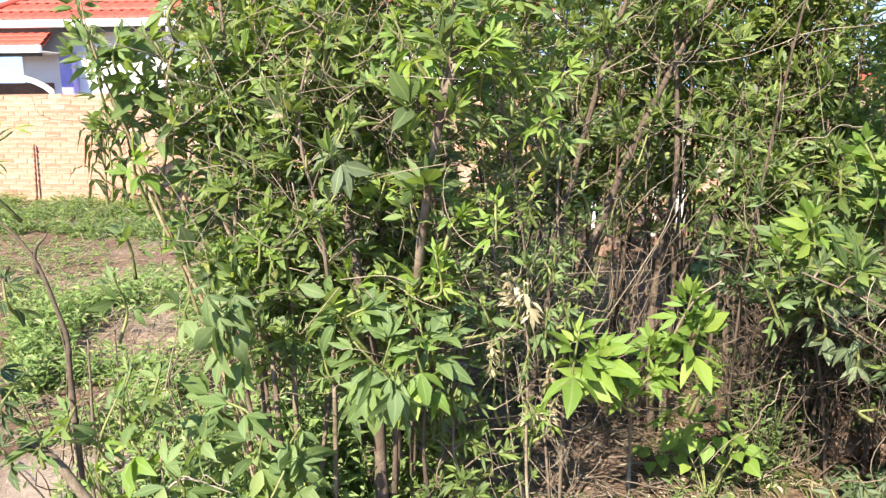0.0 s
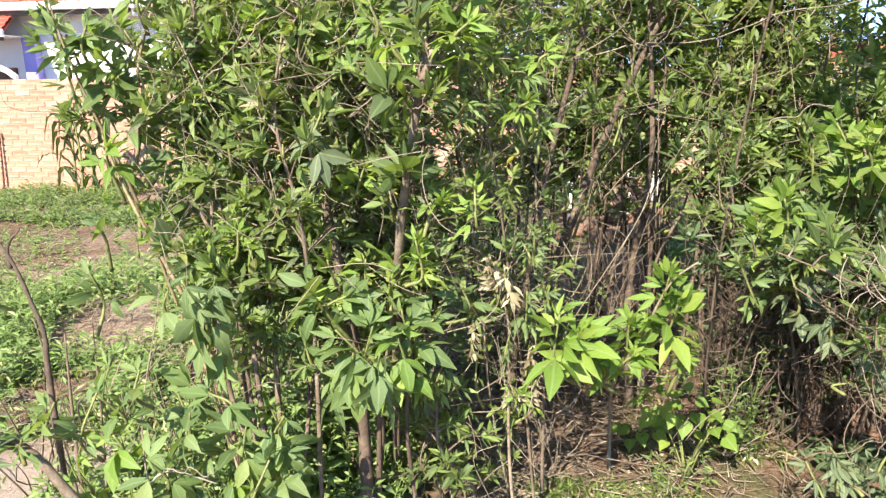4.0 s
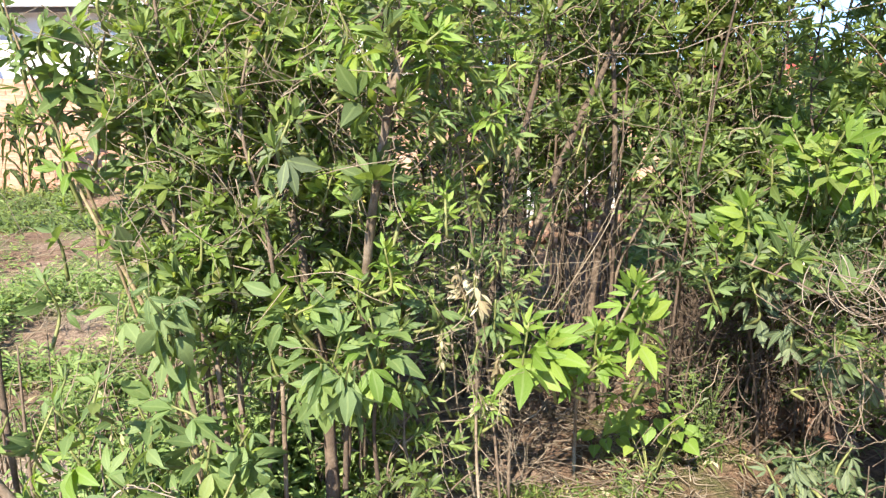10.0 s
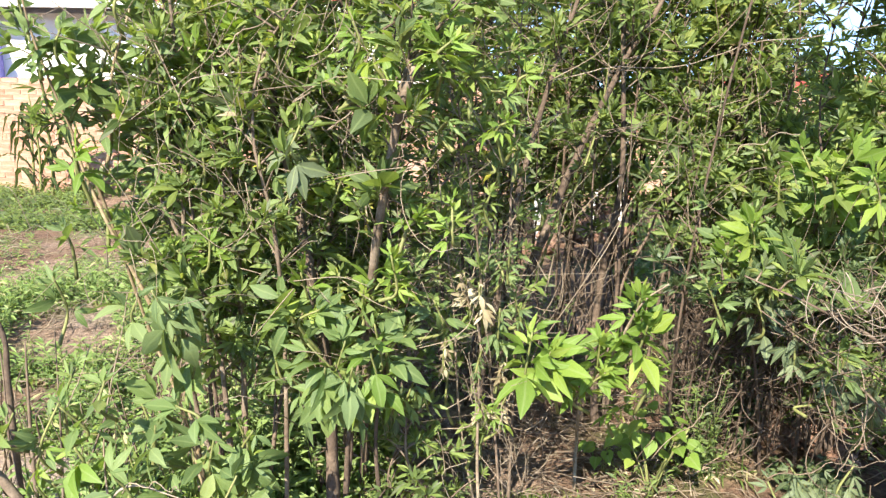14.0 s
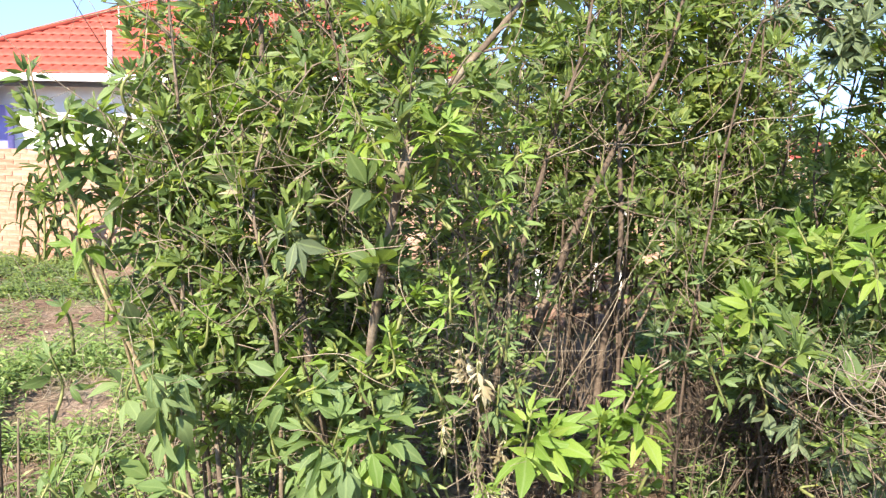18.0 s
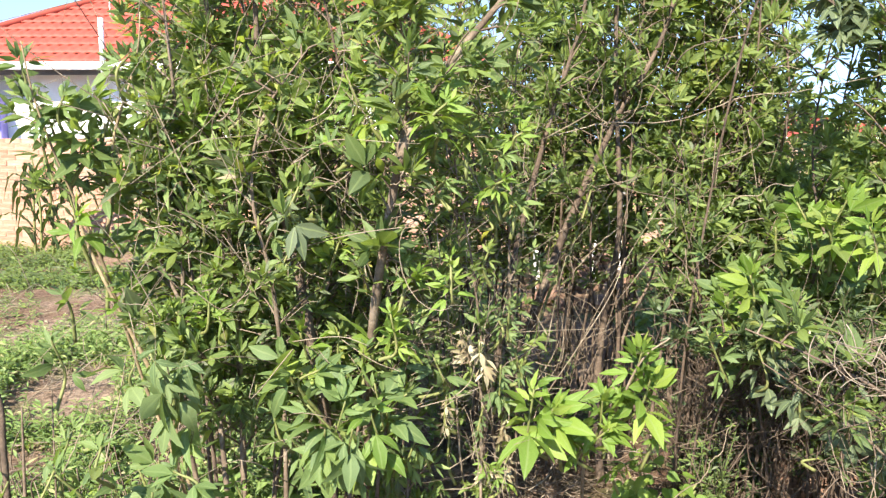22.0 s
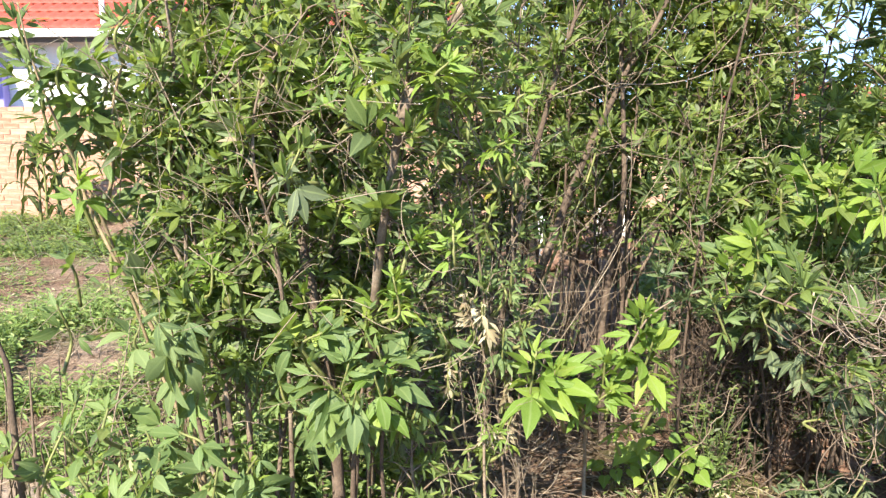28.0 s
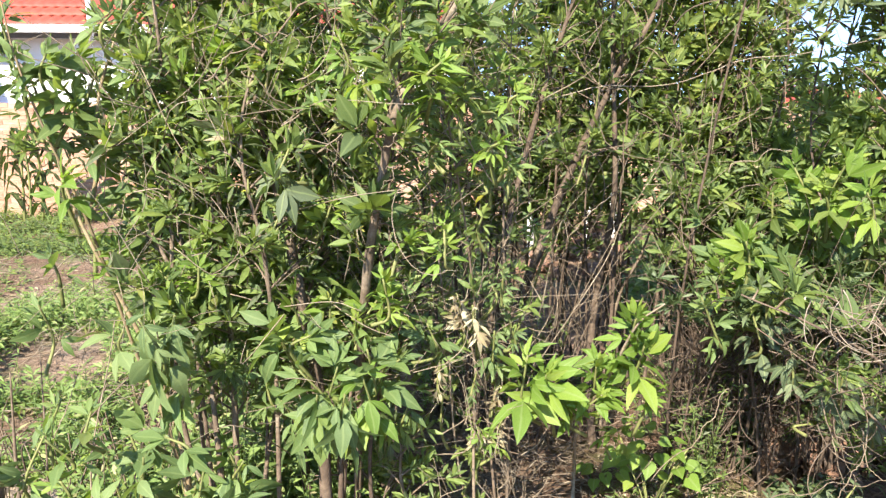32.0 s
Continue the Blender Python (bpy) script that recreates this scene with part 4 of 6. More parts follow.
# leafy young shoots in front of the thicket
shrub((-0.34, 2.30, 0.11), "young shrub with broad fresh green leaves in sunlight", [
    ([(-0.37, 2.50, 0.01), (-0.36, 2.30, 0.41), (-0.36, 2.15, 0.76), (-0.39, 2.08, 1.00)], 0.009, BARK_DARK, None),
    ([(-0.29, 2.50, 0.01), (-0.24, 2.30, 0.46), (-0.19, 2.20, 0.78), (-0.15, 2.15, 1.04)], 0.008, BARK_DARK, None),
    ([(-0.34, 2.40, 0.07), (-0.29, 2.20, 0.43), (-0.27, 2.00, 0.69), (-0.29, 1.95, 0.80)], 0.006, BARK_DARK, None),
    ([(-0.32, 2.27, -0.00), (-0.30, 2.25, 0.23), (-0.28, 2.18, 0.59), (-0.24, 2.12, 0.88)], 0.013, BARK_DARK, None),
    ([(-0.20, 2.27, 0.00), (-0.20, 2.25, 0.23), (-0.19, 2.20, 0.59), (-0.15, 2.16, 0.87)], 0.011, BARK_DARK, None),
], count=0, single=300, seed=21, leaf=LEAF_FRONT, tufts=[
    ((-0.41, 2.06, 1.05), (-0.41, 2.15, 0.87), 7, 0.115, 0.25, LEAF_LIME), ((-0.47, 2.08, 0.96), (-0.42, 2.18, 0.78), 6, 0.11, 0.35, LEAF_FRONT),
    ((-0.35, 2.02, 0.95), (-0.36, 2.12, 0.77), 7, 0.12, 0.3, LEAF_FRONT), ((-0.15, 2.14, 1.05), (-0.17, 2.20, 0.89), 7, 0.10, 0.15, LEAF_LIME),
    ((-0.07, 2.15, 1.02), (-0.14, 2.20, 0.86), 6, 0.10, 0.2, None), ((-0.02, 2.18, 0.94), (-0.10, 2.22, 0.79), 6, 0.085, 0.35, None),
    ((-0.27, 1.98, 0.87), (-0.29, 2.10, 0.67), 8, 0.115, 0.4, LEAF_FRONT), ((-0.19, 2.02, 0.91), (-0.22, 2.12, 0.72), 7, 0.11, 0.3, LEAF_FRONT),
    ((-0.32, 1.92, 0.81), (-0.31, 2.05, 0.60), 6, 0.12, 0.66, None), ((-0.24, 1.90, 0.82), (-0.27, 2.05, 0.58), 6, 0.125, 0.7, LEAF_PALE)] + [
    ((-0.38, 1.98, 0.86), (-0.36, 2.10, 0.65), 6, 0.11, 0.6, None), ((-0.20, 1.98, 0.84), (-0.24, 2.10, 0.61), 6, 0.11, 0.6, LEAF_LIME),
    ((-0.10, 2.10, 0.85), (-0.16, 2.20, 0.67), 6, 0.09, 0.5, LEAF_FRONT), ((-0.06, 2.15, 0.73), (-0.12, 2.25, 0.51), 6, 0.09, 0.65, None),
    ((-0.46, 2.10, 0.72), (-0.41, 2.20, 0.52), 5, 0.10, 0.65, None),
    ((-0.23, 2.10, 0.99), (-0.24, 2.15, 0.83), 6, 0.085, 0.2, LEAF_FRONT), ((-0.31, 2.15, 1.03), (-0.32, 2.20, 0.85), 6, 0.08, 0.2, LEAF_YOUNG_SUN),
    ((-0.11, 2.20, 0.61), (-0.15, 2.30, 0.38), 6, 0.08, 0.55, LEAF), ((-0.52, 2.15, 0.79), (-0.47, 2.20, 0.62), 5, 0.09, 0.5, None)])
shrub((0.52, 2.60, 0.28), "young shrub with bright lime-green sunlit leaves", [
    ([(0.56, 2.70, -0.05), (0.56, 2.70, 0.18), (0.51, 2.40, 0.51), (0.54, 2.15, 0.77), (0.59, 2.05, 0.97), (0.65, 2.00, 1.05)], 0.008, TWIG, None),
], count=0, single=300, seed=22, leaf=LEAF_LIME, tufts=[
    ((0.27, 2.00, 0.90), (0.34, 2.20, 0.60), 10, 0.11, 0.42, None), ((0.32, 1.97, 0.85), (0.39, 2.20, 0.56), 10, 0.105, 0.5, None),
    ((0.48, 2.05, 0.86), (0.47, 2.20, 0.62), 11, 0.090, 0.21, None), ((0.59, 2.05, 1.00), (0.56, 2.15, 0.79), 12, 0.090, 0.10, None),
    ((0.62, 2.05, 0.92), (0.56, 2.15, 0.74), 11, 0.093, 0.17, None), ((0.50, 2.05, 0.76), (0.49, 2.20, 0.56), 9, 0.078, 0.21, None),
    ((0.56, 2.10, 0.83), (0.52, 2.20, 0.60), 9, 0.086, 0.14, None), ((0.66, 2.10, 0.76), (0.64, 2.20, 0.56), 6, 0.071, 0.35, None),
    ((0.66, 2.30, 0.56), (0.65, 2.50, 0.33), 7, 0.071, 0.28, None)])
shrub((1.37, 2.80, 0.09), "shrub with broad grey-green leaves and dry lower twigs", [
    ([(1.38, 2.85, -0.01), (1.28, 2.80, 0.50), (1.18, 2.70, 0.86), (1.13, 2.60, 1.10)], 0.008, BARK_DARK, 0.45),
    ([(1.55, 2.90, -0.04), (1.46, 2.80, 0.50), (1.39, 2.70, 0.91), (1.40, 2.70, 1.19)], 0.008, BARK_DARK, 0.4),
], size=0.085, count=15, reach=0.3, per=5, single=300, seed=23, leaf=LEAF_FRONT, bark=BARK_DARK, tufts=[
    ((1.02, 2.35, 1.17), (1.05, 2.40, 1.00), 9, 0.105, 0.15, LEAF_LIME), ((0.97, 2.40, 1.07), (1.10, 2.50, 0.87), 9, 0.10, 0.2, LEAF_LIME),
    ((1.15, 2.40, 1.09), (1.16, 2.50, 0.87), 9, 0.10, 0.25, LEAF_FRONT), ((1.03, 2.30, 0.96), (1.06, 2.35, 0.77), 7, 0.092, 0.6, LEAF_GREY),
    ((1.07, 2.10, 0.91), (1.12, 2.20, 0.71), 6, 0.088, 0.7, LEAF_GREY),
    ((1.27, 2.15, 0.86), (1.32, 2.25, 0.61), 6, 0.096, 0.7, LEAF_GREY), ((0.83, 2.20, 1.02), (0.96, 2.30, 0.84), 7, 0.085, 0.5, LEAF_FRONT),
    ((1.06, 2.20, 1.03), (1.11, 2.30, 0.83), 7, 0.085, 0.4, LEAF_YOUNG_SUN)] + [ ((1.35, 2.10, 0.73), (1.42, 2.20, 0.52), 5, 0.085, 0.75, LEAF_GREY),
    ((1.23, 2.50, 1.40), (1.35, 2.60, 1.16), 11, 0.11, 0.15, LEAF_LIME), ((1.36, 2.40, 1.44), (1.44, 2.50, 1.16), 11, 0.11, 0.2, LEAF_LIME), ((1.14, 2.45, 1.32), (1.20, 2.50, 1.14), 9, 0.09, 0.2, LEAF_YOUNG_SUN), ((1.28, 2.40, 1.34), (1.36, 2.50, 1.14), 9, 0.1, 0.2, LEAF_YOUNG_SUN), ((1.40, 2.35, 1.33), (1.44, 2.40, 1.16), 8, 0.1, 0.25, LEAF_LIME),
    ((1.44, 2.60, 1.25), (1.50, 2.70, 1.02), 9, 0.095, 0.35, None), ((1.49, 2.50, 1.22), (1.56, 2.60, 1.00), 9, 0.10, 0.4, None),
    ((1.20, 2.20, 0.60), (1.20, 2.20, 0.56), 1, 0.028, 0.5, LEAF_YELLOW)] + [ ((1.35, 2.55, 1.15), (1.43, 2.70, 0.91), 6, 0.11, 0.3, None)])
shrub((1.52, 2.02, 0), "leaning shrub with sparse mid-green leaves over shaded ground", [
    ([(1.52, 2.02, -0.03), (1.44, 1.98, 0.45), (1.27, 1.9, 0.85), (1.05, 1.92, 1.0), (0.84, 1.95, 1.10)], 0.008, BARK_DARK, 0.7),
    ([(1.6, 2.0, -0.03), (1.52, 1.92, 0.4), (1.3, 1.98, 0.7), (0.93, 2.05, 0.96)], 0.007, BARK, 0.7),
    ([(1.66, 2.1, -0.03), (1.6, 2.04, 0.5), (1.4, 2.06, 0.9), (1.0, 2.12, 1.14)], 0.007, BARK_DARK, 0.7),
], size=0.068, count=8, reach=0.13, per=4, seed=27, leaf=LEAF, bark=BARK, single=200)
shrub((-0.80, 1.95, 0.32), "shrub with big hanging pale green leaves on a tan stem", [
    ([(-0.75, 2.18, -0.03), (-0.79, 2.16, 0.36), (-0.80, 2.10, 0.64), (-0.77, 1.98, 0.85), (-0.74, 1.87, 1.03)], 0.006, BARK_TAN, None),
], count=0, single=300, seed=24, leaf=LEAF_FRONT, tufts=[
    ((-0.76, 1.84, 1.05), (-0.77, 1.92, 0.87), 4, 0.13, 0.72, LEAF_PALE), ((-0.69, 1.90, 1.04), (-0.73, 1.96, 0.87), 4, 0.13, 0.72, LEAF_PALE),
    ((-0.73, 1.85, 0.98), (-0.77, 1.95, 0.79), 3, 0.12, 0.8, LEAF_PALE), ((-0.71, 2.00, 0.86), (-0.76, 2.05, 0.68), 3, 0.11, 0.75, LEAF_FRONT), ((-0.85, 1.95, 0.99), (-0.82, 2.00, 0.84), 3, 0.1, 0.4, LEAF_PALE), ((-0.80, 1.95, 0.70), (-0.79, 2.05, 0.57), 4, 0.095, 0.3, LEAF_FRONT), ((-0.60, 1.80, 0.66), (-0.68, 1.90, 0.36), 5, 0.120, 0.7, None),
    ((-0.51, 1.85, 0.65), (-0.59, 1.95, 0.37), 6, 0.112, 0.7, None), ((-0.53, 1.75, 0.57), (-0.60, 1.90, 0.27), 5, 0.112, 0.6, None),
    ((-1.17, 2.20, 1.14), (-1.17, 2.25, 0.97), 4, 0.096, 0.2, None)] + [ ((-0.87, 1.75, 0.57), (-0.89, 1.80, 0.36), 5, 0.104, 0.6, None),
    ((-1.07, 1.90, 0.70), (-1.11, 1.95, 0.45), 4, 0.09, 0.4, LEAF_PALE),
    ((-1.12, 2.10, 0.73), (-1.16, 2.10, 0.46), 4, 0.088, 0.4, None), ((-0.88, 2.00, 0.66), (-0.86, 2.00, 0.44), 5, 0.096, 0.5, None),
    ((-1.22, 2.20, 0.99), (-1.22, 2.20, 0.76), 4, 0.080, 0.3, None)])
shrub((-1.19, 2.20, 0.16), "slender shrub with dark leaves on tan stems at the thicket's edge", [
    ([(-0.80, 2.30, -0.04), (-0.90, 2.34, 0.47), (-1.01, 2.35, 0.79), (-1.05, 2.20, 1.24), (-1.08, 2.10, 1.49), (-1.11, 2.05, 1.69), (-1.14, 2.05, 1.87)], 0.0075, BARK_TAN, None),
    ([(-1.05, 2.20, 1.24), (-1.02, 2.20, 1.41), (-0.97, 2.20, 1.61), (-0.93, 2.20, 1.78), (-0.89, 2.20, 1.98)], 0.007, BARK_TAN, None),
], count=0, single=300, seed=25, leaf=LEAF_FRONT, tufts=[
    ((-1.14, 2.05, 1.71), (-1.14, 2.10, 1.59), 6, 0.09, 0.30, None), ((-1.07, 2.10, 1.74), (-1.07, 2.15, 1.56), 6, 0.088, 0.35, None),
    ((-1.15, 2.10, 1.62), (-1.11, 2.12, 1.49), 6, 0.088, 0.50, None), ((-1.04, 2.10, 1.65), (-1.08, 2.12, 1.48), 6, 0.09, 0.40, None),
    ((-1.06, 2.10, 1.38), (-1.07, 2.20, 1.20), 6, 0.095, 0.20, LEAF_LIME), ((-0.98, 2.20, 1.70), (-1.00, 2.20, 1.48), 6, 0.088, 0.30, None),
    ((-0.90, 2.20, 1.60), (-0.94, 2.25, 1.39), 6, 0.088, 0.30, None), ((-1.03, 2.20, 1.51), (-1.03, 2.20, 1.31), 6, 0.085, 0.40, None),
    ((-1.12, 2.20, 1.21), (-1.06, 2.25, 1.07), 5, 0.085, 0.20, LEAF_LIME), ((-0.85, 2.20, 1.71), (-0.88, 2.25, 1.51), 6, 0.088, 0.30, None)] + [
    ((-0.92, 2.20, 1.86), (-0.94, 2.20, 1.71), 6, 0.085, 0.30, None), ((-1.19, 2.10, 1.84), (-1.17, 2.10, 1.72), 6, 0.085, 0.30, None)])
shrub((-1.22, 1.95, 0), "small shrub with dark leaves on thick brown stems", [
    ([(-1.22, 1.96, -0.05), (-1.21, 1.92, 0.35), (-1.20, 1.90, 0.77), (-1.20, 1.90, 0.88), (-1.23, 1.90, 0.96), (-1.27, 1.90, 1.07), (-1.32, 1.90, 1.16), (-1.38, 1.90, 1.24)], 0.0105, BARK_DARK, None),
    ([(-0.90, 1.88, -0.06), (-1.02, 1.82, 0.27), (-1.16, 1.80, 0.47), (-1.25, 1.80, 0.56), (-1.33, 1.80, 0.62), (-1.44, 1.80, 0.70)], 0.021, BARK, None),
    ([(-1.27, 1.90, 1.07), (-1.25, 1.90, 1.14), (-1.24, 1.90, 1.20)], 0.006, BARK_DARK, None),
], count=0, single=200, seed=26, leaf=LEAF_DARK_SHADE, tufts=[
    ((-1.28, 1.88, 1.47), (-1.30, 1.90, 1.22), 4, 0.10, 0.3, LEAF_LIME), ((-1.34, 1.85, 1.06), (-1.33, 1.88, 0.95), 6, 0.085, 0.4, None),
    ((-1.30, 1.80, 0.78), (-1.29, 1.80, 0.66), 6, 0.085, 0.5, None), ((-1.22, 1.76, 0.62), (-1.25, 1.80, 0.52), 5, 0.085, 0.5, LEAF_FRONT),
    ((-1.33, 1.75, 0.60), (-1.34, 1.80, 0.50), 6, 0.09, 0.5, None), ((-1.36, 1.78, 0.88), (-1.36, 1.80, 0.74), 6, 0.09, 0.5, LEAF_DARK_SHADE)])

# out-of-view shrub beside the camera, added to shade the ground at lower right
shrub((1.62, 1.70, 0), "unseen leafy shrub added to shade the ground by the thicket", [
    ([(1.62, 1.72, -0.03), (1.55, 1.66, 0.45), (1.48, 1.60, 0.95)], 0.008, BARK_DARK, 0.3),
    ([(1.66, 1.68, -0.03), (1.70, 1.62, 0.5), (1.68, 1.55, 1.05)], 0.008, BARK_DARK, 0.3),
    ([(1.58, 1.66, -0.03), (1.46, 1.50, 0.45), (1.38, 1.42, 0.90)], 0.007, BARK, 0.3),
    ([(1.70, 1.74, -0.03), (1.82, 1.70, 0.5), (1.86, 1.66, 1.0)], 0.007, BARK_DARK, 0.3),
    ([(1.56, 1.62, -0.03), (1.42, 1.50, 0.6), (1.22, 1.32, 1.15), (1.12, 1.22, 1.40)], 0.008, BARK_DARK, 0.45),
    ([(1.64, 1.60, -0.03), (1.52, 1.42, 0.6), (1.32, 1.22, 1.2), (1.16, 1.10, 1.50)], 0.008, BARK_DARK, 0.45),
    ([(1.70, 1.66, -0.03), (1.60, 1.46, 0.7), (1.45, 1.30, 1.25), (1.36, 1.20, 1.55)], 0.008, BARK_DARK, 0.4),
], size=0.08, count=24, reach=0.22, per=7, seed=33, leaf=LEAF, bark=BARK_DARK)

# brown cut stalks and broad-leaved seedlings on the sunny side
shrub((-1.34, 2.20, 0), "dead shrub of bare brown cut stalks among weeds", [
    ([(-1.36, 2.22, -0.03), (-1.35, 2.21, 0.4), (-1.33, 2.20, 0.77)], 0.0095, BARK, None),
    ([(-1.40, 2.24, -0.03), (-1.41, 2.22, 0.4), (-1.44, 2.20, 0.80)], 0.0065, BARK, None),
    ([(-1.28, 2.20, -0.03), (-1.25, 2.20, 0.5), (-1.22, 2.20, 0.82)], 0.0055, BARK, None),
    ([(-1.05, 2.05, -0.03), (-1.02, 2.05, 0.5), (-0.93, 2.05, 0.97)], 0.0045, TWIG, None),
    ([(-1.35, 2.21, 0.35), (-1.30, 2.18, 0.50), (-1.22, 2.16, 0.60)], 0.0045, BARK_DARK, None),
], count=0, seed=29, name="dead_shrub", group="dead shrubs")
SEEDLINGS = [(-1.04, 0.71, 0.10), (-1.13, 0.47, 0.09), (-0.96, 0.47, 0.10), (-0.78, 0.66, 0.10), (-0.86, 0.49, 0.11), (-1.01, 0.59, 0.095), (-0.72, 0.72, 0.09),
             (-0.78, 0.54, 0.09), (-0.63, 0.60, 0.11), (-0.66, 0.44, 0.10), (-0.91, 0.79, 0.08), (-0.52, 0.53, 0.11), (-1.17, 0.69, 0.09), (-1.10, 0.58, 0.08)]
shrub((-0.88, 1.95, 0), "low shrub of slim shoots with broad green leaves above weeds", [
    ([(x + 0.04, 2.0, -0.03), (x + 0.02, 1.95, z * 0.4), (x, 1.90, z - 0.12)], 0.0045, BARK_GREEN, None) for x, z, size in SEEDLINGS],
    count=0, single=120, seed=30, leaf=LEAF_FRONT, name="low_shrub",
    tufts=[((x, 1.85, z), (x, 1.90, z - 0.14), 4, size, 0.3 + 0.25 * (k % 2), (None, LEAF_LIME, None, LEAF_PALE)[k % 4]) for k, (x, z, size) in enumerate(SEEDLINGS)])
shrub((-0.85, 2.0, 0), "pale bare dry branch bent over the weeds", [
    ([(-0.97, 1.98, -0.03), (-0.93, 1.85, 0.35), (-0.89, 1.80, 0.47), (-0.82, 1.79, 0.51), (-0.75, 1.79, 0.50), (-0.69, 1.80, 0.475)], 0.0055, VINE_PALE, None)],
    count=0, seed=32, name="dead_shrub", group="dead shrubs")

# ---------------------------------------------------------------- the thicket: filling shrubs
FILL = [
    # x, y, stems, height, lean, first leaves at, shoots, reach, leaf size
    (-0.66, 2.42, 5, 2.45, 0.22, 0.50, 15, 0.28, 0.088),
    (-0.38, 2.6, 5, 2.51, 0.28, 0.42, 15, 0.30, 0.088),
    (-0.24, 2.8, 5, 2.59, 0.20, 0.40, 15, 0.34, 0.090),
    (-0.95, 2.85, 5, 2.6, 0.22, 0.50, 14, 0.30, 0.086),
    (-1.06, 3.00, 4, 2.45, 0.2, 0.60, 13, 0.26, 0.084),
    (-0.70, 3.3, 5, 2.77, 0.35, 0.50, 14, 0.38, 0.095),
    (0.47, 4.6, 5, 2.5, 0.32, 0.66, 15, 0.40, 0.095),
    (0.70, 4.5, 5, 2.6, 0.45, 0.62, 15, 0.45, 0.10),
    (1.14, 4.7, 5, 3.5, 0.40, 0.74, 15, 0.40, 0.095),
    (1.32, 3.7, 6, 3.4, 0.28, 0.45, 15, 0.42, 0.095),
    (1.32, 3.35, 5, 1.5, 0.30, 0.80, 14, 0.34, 0.090)] + [
    (1.72, 3.3, 5, 1.6, 0.30, 0.18, 14, 0.36, 0.090),
    (1.85, 2.6, 5, 2.51, 0.28, 0.12, 15, 0.34, 0.090),
    (2.30, 3.9, 5, 1.62, 0.35, 0.15, 14, 0.40, 0.095),
    (3.05, 4.6, 5, 1.75, 0.45, 0.12, 14, 0.45, 0.10),
    (2.3, 5.4, 5, 1.5, 0.50, 0.15, 14, 0.45, 0.105),
    (3.2, 6.2, 6, 1.45, 0.50, 0.10, 14, 0.50, 0.11),
    (-0.5, 5.2, 5, 3, 0.45, 0.20, 13, 0.45, 0.105),
    (4.4, 6.6, 5, 1.6, 0.50, 0.10, 14, 0.50, 0.11),
    (1.74, 2.95, 6, 3.0, 0.14, 0.50, 15, 0.24, 0.080),
    (1.36, 3.5, 5, 3.3, 0.16, 0.40, 12, 0.28, 0.090)] + [
    (0.02, 2.45, 4, 0.6, 0.2, 0.30, 5, 0.2, 0.065),
    (0.66, 4.2, 5, 2.5, 0.35, 0.60, 12, 0.36, 0.09),
    (1.95, 3.6, 5, 1.62, 0.35, 0.3, 9, 0.34, 0.085),
    (2.5, 4.3, 5, 1.7, 0.45, 0.3, 9, 0.38, 0.09),
    (0.1, 4.4, 5, 2.5, 0.4, 0.6, 13, 0.4, 0.095),
    (1.0, 4.5, 5, 3.21, 0.4, 0.6, 13, 0.4, 0.095),
    (0.12, 3.6, 4, 2.95, 0.25, 0.68, 14, 0.32, 0.085),
    (1.05, 3.9, 5, 3.2, 0.25, 0.64, 14, 0.30, 0.085),
    (1.64, 3.75, 5, 3.05, 0.18, 0.60, 14, 0.28, 0.085),
    (1.22, 3.62, 5, 2.85, 0.16, 0.78, 15, 0.26, 0.085),
    (1.48, 3.58, 5, 2.70, 0.14, 0.80, 8, 0.24, 0.085),
    (-0.9, 6.0, 4, 2.6, 0.40, 0.15, 14, 0.45, 0.11),
    (0.95, 8.3, 5, 1.75, 0.5, 0.1, 14, 0.45, 0.11),
    (1.95, 8.8, 5, 1.85, 0.5, 0.1, 14, 0.45, 0.11),
    (2.75, 7.6, 5, 1.7, 0.5, 0.1, 14, 0.45, 0.11),
]
for k, (x, y, n, h, lean, first, count, reach, size) in enumerate(FILL):
    rng = np.random.default_rng(100 + k)
    shrub((x, y, 0), "dense green shrub with slender brown stems", random_stems(rng, x, y, n, h, lean), size=size * 0.85, start=first * 0.7,
          count=int(count * (2.6 if y < 5 else 1.7)), reach=reach, per=7, seed=200 + k, bark=BARK if k % 3 == 0 and y < 3 else BARK_DARK)

# dark branches that stand against the open sky
shrub((1.00, 2.95, 0), "slender shrub with dark bare branches and sparse grey leaves", [
    ([(1.00, 2.95, -0.03), (0.98, 2.85, 0.7), (1.00, 2.7, 1.4), (1.04, 2.5, 2.02), (1.15, 2.5, 2.15), (1.20, 2.5, 2.25), (1.25, 2.5, 2.37), (1.33, 2.5, 2.62)], 0.006, BARK_DARK, 0.4),
    ([(1.13, 2.5, 2.13), (1.23, 2.5, 2.15), (1.33, 2.49, 2.13), (1.41, 2.48, 2.17)], 0.0045, BARK_DARK, 0.4),
    ([(1.21, 2.5, 2.15), (1.26, 2.49, 2.09), (1.31, 2.48, 2.04), (1.32, 2.47, 1.97)], 0.0035, BARK_DARK, 0.3),
], size=0.066, count=12, reach=0.11, per=4, seed=28, leaf=LEAF_GREY, bark=BARK_DARK, single=120)

